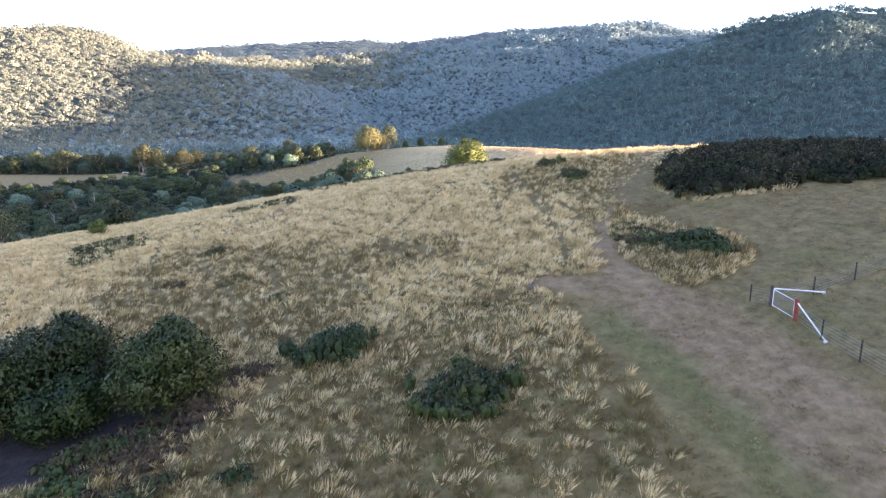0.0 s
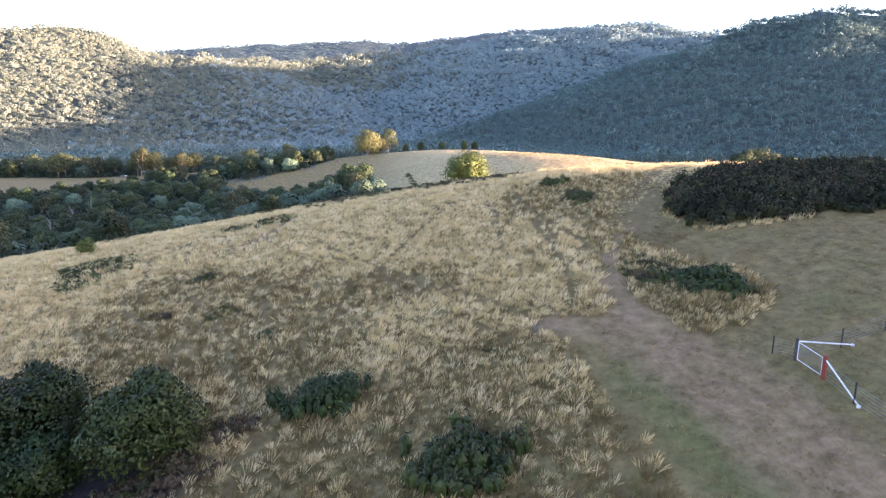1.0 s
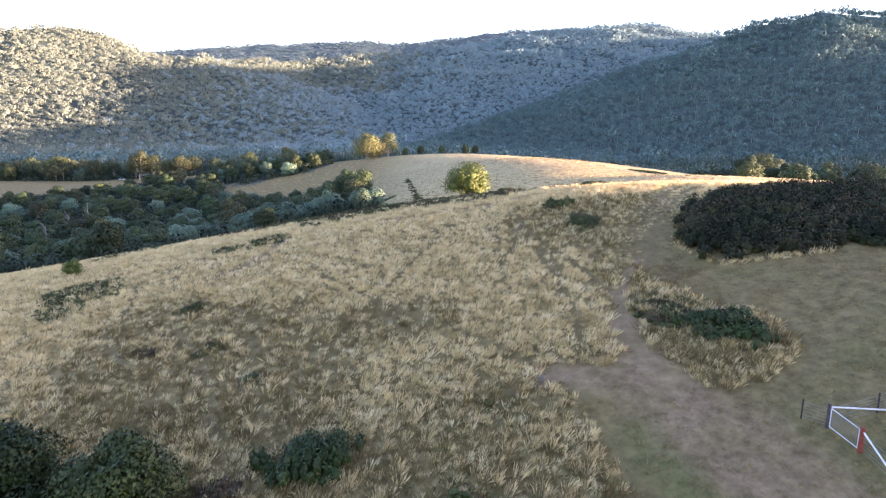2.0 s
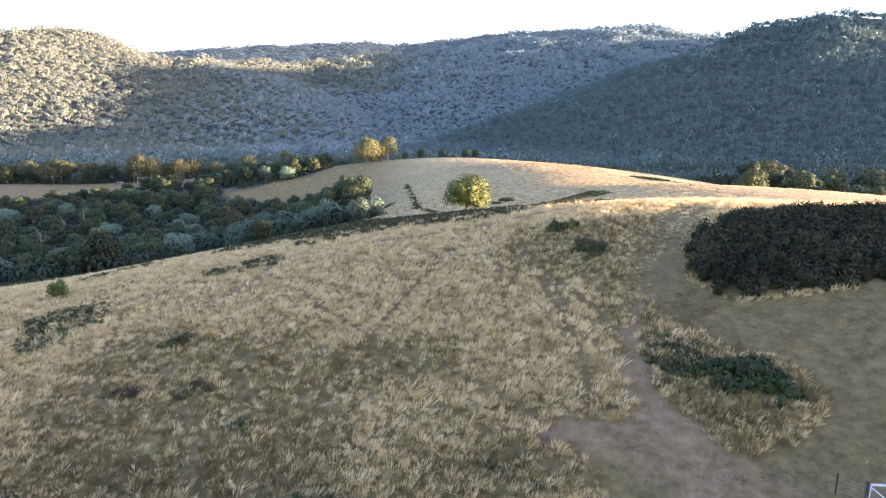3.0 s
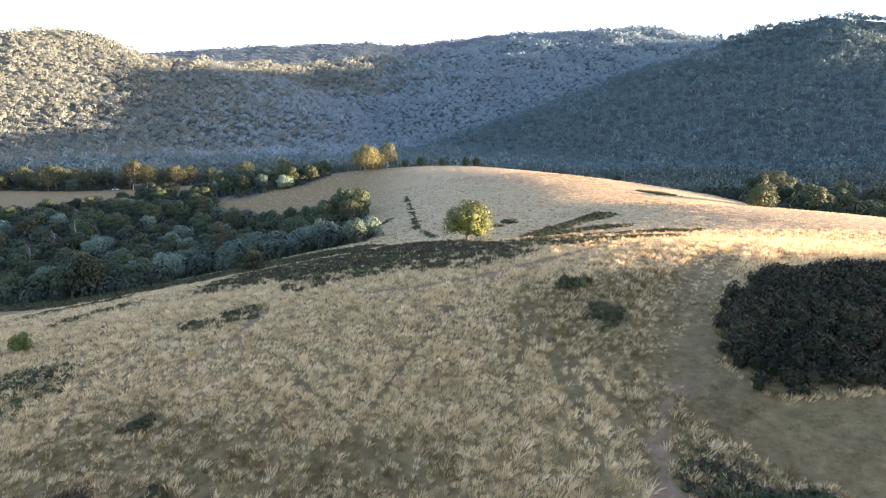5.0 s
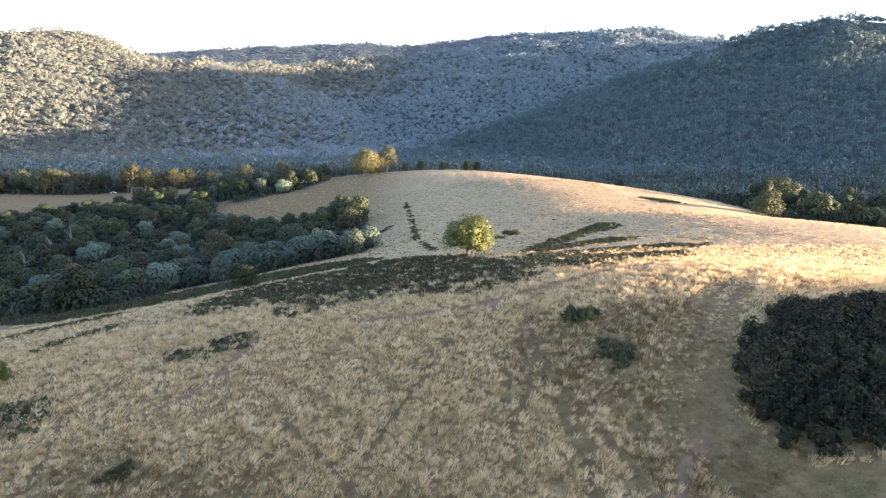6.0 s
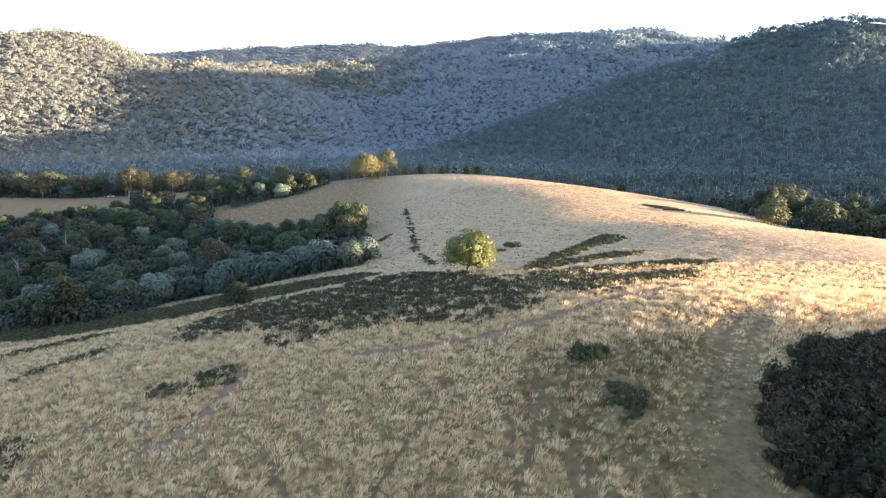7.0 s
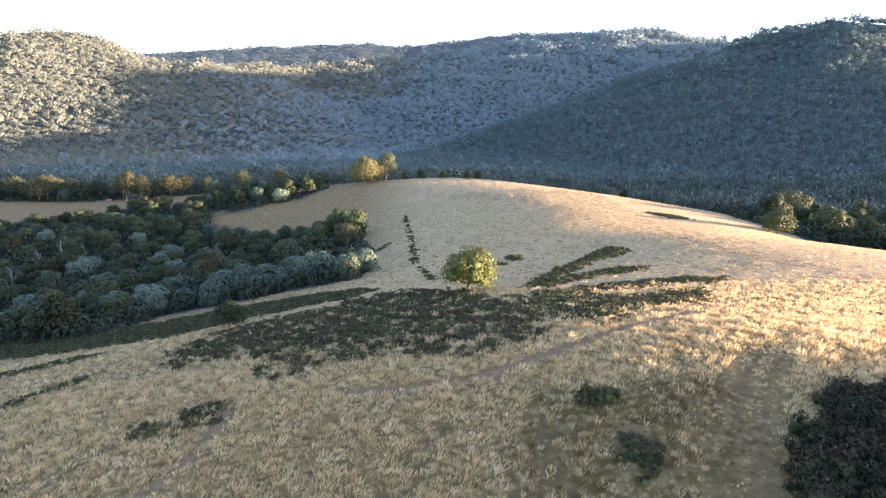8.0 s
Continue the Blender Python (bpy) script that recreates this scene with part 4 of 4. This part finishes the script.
# ---- dry grass ----
def tuft(seed, blades, tall, wide, lean, spread=0.4):
    """A tuft of sickle-shaped blades that rise, arch outward and nod with the wind."""
    r = np.random.default_rng(seed)
    V, F = [], []
    for k in range(blades):
        a = r.uniform(0, 6.283)
        out = spread * math.sqrt(r.random())
        h = tall * r.uniform(0.55, 1.15) * (1.1 - 0.3 * out / spread)
        d = np.array([math.cos(a), math.sin(a), 0])
        base = d * out * 0.55
        w = r.normal(0, 0.7)
        wind = np.array([math.cos(w), math.sin(w), 0]) * lean * r.uniform(0.2, 1.3)
        t = r.uniform(0, 3.142)
        s = np.array([math.cos(t), math.sin(t), 0]) * wide * r.uniform(0.7, 1.4)
        tip = base + d * out * 0.7 + wind - s * 0.3 + np.array([0, 0, h])
        mid = base * 0.36 + tip * 0.64 + s - d * 0.015 + np.array([0, 0, 0.03])
        i = len(V)
        V += [base, mid, tip]
        F += [(i, i + 1, i + 2)]
    return np.array(V), np.array(F)


def tussock_field(x, y, cell):
    """Where a point stands in its tussock: distance from the middle (0 to about 1) and the direction outward."""
    best, ang = np.full(x.shape, 1e9), np.zeros(x.shape)
    i0, j0 = np.floor(x / cell), np.floor(y / cell)
    for di in (-1, 0, 1):
        for dj in (-1, 0, 1):
            i, j = i0 + di, j0 + dj
            h1, h2 = np.sin(i * 127.1 + j * 311.7) * 43758.5, np.sin(i * 269.5 + j * 183.3) * 43758.5
            cx, cy = (i + 0.1 + 0.8 * (h1 - np.floor(h1))) * cell, (j + 0.1 + 0.8 * (h2 - np.floor(h2))) * cell
            d = np.hypot(x - cx, y - cy)
            ang = np.where(d < best, np.arctan2(y - cy, x - cx), ang)
            best = np.minimum(best, d)
    return best / (0.6 * cell), ang


def rows(x, y):
    """Long, wavering lanes between the tussocks, worn slantwise down the hill."""
    u = 0.84 * x + 0.54 * y + 1.3 * wobble(x, y, 17.0, 4.0) + 0.5 * wobble(x, y, 6.0, 1.0)
    return np.sin(u * 2.6) * (0.6 + 0.4 * wobble(x, y, 12.0, 7.0))


def bare(x, y):
    """1 where no tussock grows."""
    m = inside(x, y, MOWN).astype(float)
    for line, width in DIRT:
        m = np.maximum(m, line_mask(x, y, line, width * 0.8, 0.5))
    for line, width in TRAILS:
        m = np.maximum(m, line_mask(x, y, line, width * 0.5, 0.25))
    m = np.maximum(m, 0.35 * inside(x, y, BAND))
    m = np.maximum(m, inside(x, y, WOODS))
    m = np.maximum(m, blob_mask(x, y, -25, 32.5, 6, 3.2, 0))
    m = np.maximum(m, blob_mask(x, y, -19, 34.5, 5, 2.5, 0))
    m = np.maximum(m, blob_mask(x, y, 19.6, 47.2, 1.4, 2.8, 38))
    m = np.maximum(m, 0.8 * blob_mask(x, y, 15.2, 73.3, 1.6, 3.0, 10))
    return np.maximum(m, inside(x, y, HEDGE))


def grass(name, x0, x1, y0, y1, step, shapes, mat, label, size=1.0, where=None, slope=0.76, over=False, cell=1.15):
    rng = np.random.default_rng(int(y0 * 13 + x1))
    X, Y = np.meshgrid(np.arange(x0, x1, step), np.arange(y0, y1, step))
    X, Y = X.ravel() + rng.normal(0, step * 0.35, X.size), Y.ravel() + rng.normal(0, step * 0.35, X.size)
    keep = np.abs(X) < (Y + 2) * slope + 3
    if not over:
        keep &= bare(X, Y) < rng.random(X.size) * 0.9 + 0.05
    keep &= (rows(X, Y) < 0.62) | (rng.random(X.size) < 0.55) | (Y > 100) | over
    if where is not None:
        keep &= where(X, Y) > rng.random(X.size)
    X, Y = X[keep], Y[keep]
    n = len(X)
    far, away = tussock_field(X, Y, cell)
    s = size * rng.lognormal(0, 0.18, n) * (1.15 - 0.36 * np.clip(far, 0, 1.2)) * (1 + 0.15 * wobble(X, Y, 5.0, 6.0) - 0.25 * np.clip(rows(X, Y) - 0.25, 0, 1))
    wind = 0.3 + 0.6 * wobble(X, Y, 26.0, 2.0)
    turn = np.arctan2(np.sin(wind) * 0.6 + far * np.sin(away), np.cos(wind) * 0.6 + far * np.cos(away)) + rng.normal(0, 0.3, n)
    s = s * (1 - 0.45 * line_mask(X, Y, [(31.8, 88), (28, 82.5), (24.4, 75.6), (20.4, 68.7), (18.4, 62)], 4.0, 1.0))
    V, F = scatter(shapes, np.stack([X, Y, land(X, Y) - 0.04], -1), np.stack([s, s, s], -1), turn, rng.integers(0, len(shapes), n))
    print(name, n, len(F))
    return tagged(mesh_object(name, V, F, mat, smooth=False), label, "grass", kind="stuff")


tufts = [tuft(k, 26, 0.56, 0.02, 0.24, 0.3) for k in range(8)]
big_tufts = [tuft(k + 20, 13, 0.6, 0.08, 0.2, 0.6) for k in range(6)]
far_tufts = [tuft(k + 30, 7, 0.22, 0.13, 0.2, 0.7) for k in range(6)]
short_tufts = [tuft(k + 40, 10, 0.18, 0.03, 0.1, 0.4) for k in range(6)]
near_tufts = [tuft(k + 60, 28, 0.58, 0.015, 0.28, 0.3) for k in range(10)]
hill_tufts = [tuft(k + 10, 22, 0.56, 0.028, 0.28, 0.3) for k in range(10)]
brow_tufts = [tuft(k + 80, 17, 0.55, 0.042, 0.28, 0.42) for k in range(8)]
def brown_patches(x, y):
    m = np.zeros(np.shape(x))
    for cx, cy, rx, ry in ((-6, 57, 6, 3), (-22, 56, 10, 8), (-28, 63, 5, 6), (3, 42.5, 5, 2.6), (-4, 33, 8, 5), (-14, 50, 6, 5), (16.5, 68, 3, 7), (12, 76, 3, 4), (-8, 28, 9, 5), (3, 28, 6, 6), (-12, 42, 5, 4), (-17, 45, 8, 5), (0, 29, 15, 8), (-3, 36, 8, 4), (23, 72, 7, 12), (13, 75, 5, 7)):
        m = np.maximum(m, blob_mask(x, y, cx, cy, rx, ry, 0, 0.5))
    return 0.8 * m


grass("dry_grass", -40, 32, 20, 46, 0.43, near_tufts, M_STRAW, "dense pale straw-coloured tussock grass low on the near hill", 1.0, where=lambda x, y: np.clip(0.5 + (y - 30) / 30 + 0.25 * wobble(x, y, 7.0, 2.0), 0, 1) * (1 - 0.35 * brown_patches(x, y)))
grass("dry_grass", -58, 32, 46, 72, 0.43, hill_tufts, M_STRAW, "dense pale straw-coloured tussock grass on the near hill", where=lambda x, y: 1 - 0.75 * brown_patches(x, y), cell=1.3)
grass("low_grass", -40, 20, 20, 50, 0.5, short_tufts, M_TUSSOCK, "low brownish grass between the tussocks", 1.5)


grass("brown_tussocks", -40, 25, 24, 84, 0.6, tufts, M_TUSSOCK, "brown and olive tussocks among the paler grass", 1.1, where=brown_patches)
grass("dry_grass", -85, 60, 72, 104, 0.56, brow_tufts, M_STRAW, "dense pale straw-coloured tussock grass over the hill's brow", where=lambda x, y: 1 - 0.5 * brown_patches(x, y), cell=1.5)
grass("dry_grass", -105, 95, 104, 138, 0.95, big_tufts, M_STRAW, "dense pale straw-coloured grass in the saddle behind the brow", 0.85, cell=1.9)
grass("dry_grass", -90, 125, 135, 260, 1.25, far_tufts, M_STRAW, "sparse straw tussocks on the far hillside", 0.85, cell=2.6)
grass("dry_grass", -120, 130, 260, 440, 2.4, far_tufts, M_STRAW, "sparse straw tussocks on the far hilltop", 1.1, cell=4.0)
grass("brown_tussocks", -75, 70, 148, 330, 2.3, far_tufts, M_TUSSOCK, "brown tussocks dotted over the pale far hillside", 1.3, cell=4.0)
grass("rush_grass", -30, 10, 20, 46, 0.85, tufts, M_RUSH, "greenish rushy tussocks among the dry grass", 1.0, where=lambda x, y: np.clip((44 - y) / 30, 0, 1) * (0.45 + 0.5 * wobble(x, y, 9.0, 8.0)))
grass("tall_grass", 13, 23, 41, 60, 0.6, tufts, M_TUSSOCK, "tall brownish dry grass round the bramble", 1.15, where=lambda x, y: 1.0 - inside(x, y, MOWN))
grass("flattened_grass", 14, 36, 55, 98, 0.42, brow_tufts, M_TUSSOCK, "short flattened dry grass along the old wheel track", 0.42, where=lambda x, y: 0.85 * line_mask(x, y, [(37, 97), (31.8, 88), (28, 82.5), (24.4, 75.6), (20.4, 68.7), (18.4, 62), (19.5, 57)], 4.0, 1.0), over=True)
grass("short_grass", 8, 62, 18, 72, 0.36, short_tufts, M_STUBBLE, "short grazed dry grass of the paddock", 0.9, where=lambda x, y: inside(x, y, MOWN) * (0.55 + 0.4 * wobble(x, y, 4.0, 1.0)), over=True)


# ---- gate and wire fences ----
M_TIMBER = material("weathered_dark_timber", [(0.035, 0.03, 0.028), (0.08, 0.065, 0.06), (0.14, 0.12, 0.11)], scale=6.0, rough=0.9, bump=0.01, bump_scale=40)
M_RED = material("rust_red_post", [(0.13, 0.03, 0.02), (0.24, 0.055, 0.035), (0.32, 0.10, 0.06)], scale=6.0, rough=0.85, bump=0.008, bump_scale=40)
M_PIPE = material("pale_galvanised_pipe", [(0.55, 0.57, 0.60), (0.70, 0.72, 0.75), (0.82, 0.83, 0.85)], scale=3.0, rough=0.45)
M_WIRE = material("grey_fence_wire", [(0.18, 0.18, 0.18), (0.28, 0.28, 0.28), (0.36, 0.36, 0.35)], scale=5.0, rough=0.5)
M_PICKET = material("black_steel_picket", [(0.015, 0.015, 0.016), (0.03, 0.03, 0.03), (0.07, 0.055, 0.045)], scale=8.0, rough=0.7)


def post_mesh(r, tall, sides=10):
    """A round timber post with a rounded, slightly wider foot and bevelled top."""
    return tube([(0, 0, -0.4), (0, 0, 0.05), (0.01, 0, tall * 0.6), (0.005, 0.01, tall - 0.05), (0.005, 0.01, tall)], [r * 1.1, r * 1.06, r, r * 0.97, r * 0.8], sides)


def picket_mesh(tall):
    """A steel star picket: three thin fins round a common edge."""
    V, F = [], []
    for k in range(3):
        a = 2.094 * k
        d, s = Vector((math.cos(a), math.sin(a), 0)), Vector((-math.sin(a), math.cos(a), 0))
        i = len(V)
        for z in (-0.35, tall):
            for u, w in ((0, -0.006), (0.045, -0.004), (0.045, 0.004), (0, 0.006)):
                p = d * u + s * w
                V.append((p.x, p.y, z))
        for q in range(4):
            n = (q + 1) % 4
            F += [(i + q, i + n, i + 4 + n), (i + q, i + 4 + n, i + 4 + q)]
        F += [(i + 4, i + 5, i + 6), (i + 4, i + 6, i + 7)]
    return np.array(V), np.array(F)


def at(x, y, dz=0.0):
    return np.array([x, y, height(x, y) + dz])


def strainer(x, y, r, tall, mat, label, foot):
    """A strainer post with a pipe stay down to foot."""
    base = at(x, y)
    root = thing("strainer_post", *base, label, "fence post", "strainer posts")
    part("post", *post_mesh(r, tall), mat, root, smooth=True)
    f = at(*foot, 0.04) - base
    top = np.array([0, 0, tall * 0.86])
    stay = part("stay", *tube([top, top * 0.5 + f * 0.5, f], [0.042, 0.042, 0.042], 8), M_PIPE, root, "pale steel pipe stay", smooth=True)
    part("stay_foot", *tube([f - np.array([0, 0, 0.1]), f + np.array([0, 0, 0.05])], [0.11, 0.09], 8), M_PIPE, stay, "pale concrete stay foot")
    return root


LEFT_POST, RED_POST = (20.1, 36.65), (20.5, 34.6)
strainer(*LEFT_POST, 0.10, 1.3, M_TIMBER, "dark timber strainer post with pale pipe stay", (23.5, 37.0))
strainer(*RED_POST, 0.13, 1.3, M_RED, "rust-red strainer post with pale pipe stay", (20.7, 31.9))

# a low gate of pipe and mesh between the two posts
g0, g1 = np.array(LEFT_POST), np.array(RED_POST)
u = (g1 - g0) / np.linalg.norm(g1 - g0)
g0, g1 = g0 + u * 0.16, g1 - u * 0.18
gb = at(*g0)
gate = thing("mesh_gate", *gb, "closed low gate of pale pipe and wire mesh", "gate")


def rel(p, z):
    return np.array([p[0] - gb[0], p[1] - gb[1], height(*p) - gb[2] + z])


def gate_bar(a, b, r):
    return tube([a, a * 0.5 + b * 0.5, b], [r, r, r], 6)


part("gate_frame", *join([gate_bar(rel(g0, 1.12), rel(g1, 1.12), 0.022), gate_bar(rel(g0, 0.12), rel(g1, 0.12), 0.022), gate_bar(rel(g0, 0.1), rel(g0, 1.14), 0.022), gate_bar(rel(g1, 0.1), rel(g1, 1.14), 0.022)]), M_PIPE, gate, smooth=True)
for k in range(1, 7):
    part("mesh_wire", *gate_bar(rel(g0, 0.12 + 0.143 * k), rel(g1, 0.12 + 0.143 * k), 0.004), M_WIRE, gate)
for k in range(1, 12):
    q = g0 + (g1 - g0) * k / 12
    part("mesh_wire", *gate_bar(rel(q, 0.12), rel(q, 1.12), 0.004), M_WIRE, gate)


def wire_fence(points, label):
    """Steel pickets along points, with wires strung between them."""
    b = at(*points[0])
    root = thing("wire_fence", *b, label, "fence", "paddock fences")
    P = [at(*p) - b for p in points]
    for p in P[1:]:
        ob = part("picket", *picket_mesh(1.15), M_PICKET, root)
        ob.location = p
    for z in (0.12, 0.3, 0.48, 0.66, 0.84, 1.0):
        V = [p + np.array([0, 0, z]) for p in P]
        part("wire", *tube(V, [0.007] * len(V), 4), M_WIRE, root)
    return root


wire_fence([LEFT_POST, (22.85, 37.0), (25.9, 37.9), (29.5, 38.8), (33.5, 39.8), (37.5, 40.8), (42, 42), (47, 43)], "black steel pickets and grey wire fence along the paddock")
wire_fence([RED_POST, (20.65, 32.2), (21.0, 29.5), (21.4, 26.8), (21.8, 24.0), (22.2, 21.0), (22.6, 17.0)], "black steel pickets and grey wire fence along the bare track")
wire_fence([LEFT_POST, (19.3, 37.6)], "short wire fence with one black steel picket")


# ---- farm buildings in the valley ----
M_WALL = material("pale_weatherboard", [(0.20, 0.19, 0.17), (0.26, 0.25, 0.22), (0.32, 0.30, 0.27)], scale=1.5, rough=0.8)
M_ROOF_GREEN = material("faded_green_roof_iron", [(0.26, 0.31, 0.28), (0.33, 0.38, 0.34), (0.40, 0.44, 0.40)], scale=0.8, rough=0.5)
M_ROOF_PALE = material("pale_roof_iron", [(0.45, 0.48, 0.50), (0.56, 0.59, 0.61), (0.66, 0.68, 0.70)], scale=0.8, rough=0.4)
M_GLASS_DARK = material("dark_window_glass", [(0.02, 0.025, 0.03), (0.03, 0.035, 0.04), (0.05, 0.055, 0.06)], scale=1.0, rough=0.1)


def box(x0, x1, y0, y1, z0, z1):
    V = np.array([(x, y, z) for z in (z0, z1) for x, y in ((x0, y0), (x1, y0), (x1, y1), (x0, y1))], float)
    F = np.array([(0, 2, 1), (0, 3, 2), (4, 5, 6), (4, 6, 7), (0, 1, 5), (0, 5, 4), (1, 2, 6), (1, 6, 5), (2, 3, 7), (2, 7, 6), (3, 0, 4), (3, 4, 7)])
    return V, F


def farmhouse(x, y, turn, long, deep, wall_h, roof_h, roof_mat, label):
    root = thing("farm_building", x, y, height(x, y), label, "house", "farm buildings", turn)
    part("wall", *box(-long / 2, long / 2, -deep / 2, deep / 2, -1.5, wall_h), M_WALL, root)
    l, d, t = long / 2 + 0.5, deep / 2 + 0.5, 0.12
    z0, z1 = wall_h - 0.15, wall_h + roof_h
    prof = [(-d, z0), (0, z1), (d, z0), (d, z0 + t), (0, z1 + t), (-d, z0 + t)]
    V = np.array([(s * l, a, b) for s in (-1, 1) for a, b in prof])
    F = []
    for k in range(6):
        n = (k + 1) % 6
        F += [(k, n, 6 + n), (k, 6 + n, 6 + k)]
    F += [(0, 1, 4), (0, 4, 5), (1, 2, 3), (1, 3, 4), (6, 10, 7), (6, 11, 10), (7, 9, 8), (7, 10, 9)]
    part("roof", V, np.array(F), roof_mat, root)
    for k in range(3):
        xw = -long / 2 + long * (k + 0.5) / 3
        w = part("window", *box(xw - 0.78, xw + 0.78, -deep / 2 - 0.04, -deep / 2 + 0.03, 0.82, 2.18), M_PIPE, root)
        part("pane", *box(xw - 0.68, xw + 0.68, -deep / 2 - 0.06, -deep / 2 - 0.045, 0.92, 2.08), M_GLASS_DARK, w, "dark window glass")
    return root


farmhouse(-226, 482, -20, 15, 8, 2.8, 2.0, M_ROOF_GREEN, "low farmhouse with faded green iron roof among trees")
farmhouse(-206, 500, 5, 17, 7, 2.6, 0.9, M_ROOF_PALE, "long low shed with pale iron roof among trees")

# a small white vehicle by the farmhouse
M_CAR = material("white_car_paint", [(0.75, 0.75, 0.75), (0.8, 0.8, 0.8), (0.84, 0.84, 0.83)], scale=1.0, rough=0.3)
car = thing("parked_car", -238, 468, height(-238, 468), "small white car parked on the dry grass", "car", turn=15)
V, F = box(-2.1, 2.1, -0.85, 0.85, 0.35, 0.85)
V[4:, 0] *= 0.96
part("body", V, F, M_CAR, car)
V, F = box(-1.3, 1.0, -0.78, 0.78, 0.85, 1.45)
V[4:, 0] *= 0.72
V[4:, 1] *= 0.85
part("cabin", V, F, M_GLASS_DARK, car, "dark glazed cabin")
V, F = box(-0.9, 0.68, -0.65, 0.65, 1.45, 1.5)
part("roof", V, F, M_CAR, car)
for sx in (-1.35, 1.35):
    for sy in (-0.78, 0.78):
        w = part("wheel", *tube([(0, -0.1, 0), (0, 0.1, 0)], [0.33, 0.33], 12), M_PICKET, car)
        w.location = (sx, sy, 0.33)
        part("rim", *tube([(0, -0.12, 0), (0, 0.12, 0)], [0.2, 0.2], 10), M_PIPE, w, "grey metal rim")


# a grey dead shrub beside the bare ground
dead = thing("dead_shrub", 6.6, 44.9, height(6.6, 44.9), "small grey dead shrub at the edge of bare ground", "shrub")
for k in range(9):
    a, h = 0.7 * k, 0.5 + 0.06 * (k % 4)
    part("branch", *tube([(0, 0, -0.05), (0.12 * math.cos(a), 0.12 * math.sin(a), h * 0.5), (0.34 * math.cos(a + 0.3), 0.34 * math.sin(a + 0.3), h)], [0.03, 0.022, 0.008], 5), M_DEAD, dead)


# pale dead trees standing in the gully wood
def dead_tree(x, y, tall, seed):
    rng = np.random.default_rng(seed)
    root = thing("dead_tree", x, y, height(x, y) - 0.2, "bleached dead tree standing in the gully wood", "tree", "dead trees")
    part("trunk", *tube([(0, 0, -0.4), (0.1, 0, tall * 0.4), (0.3, 0.2, tall * 0.75), (0.2, 0.4, tall)], [0.28, 0.22, 0.13, 0.04], 7), M_DEAD, root, smooth=True)
    for k in range(8):
        z, a, L = tall * (0.4 + 0.07 * k), rng.uniform(0, 6.28), tall * rng.uniform(0.2, 0.34)
        p = np.array([0.2, 0.1, z])
        q = p + np.array([math.cos(a) * L * 0.45, math.sin(a) * L * 0.45, L * 0.45])
        part("limb", *tube([p, q, q + np.array([math.cos(a) * L * 0.3, math.sin(a) * L * 0.3, L * 0.6])], [0.11, 0.08, 0.02], 5), M_DEAD, root, smooth=True)


dead_tree(-166, 294, 11.5, 1)
dead_tree(-168, 282, 10.5, 2)
dead_tree(-166, 262, 9.5, 3)
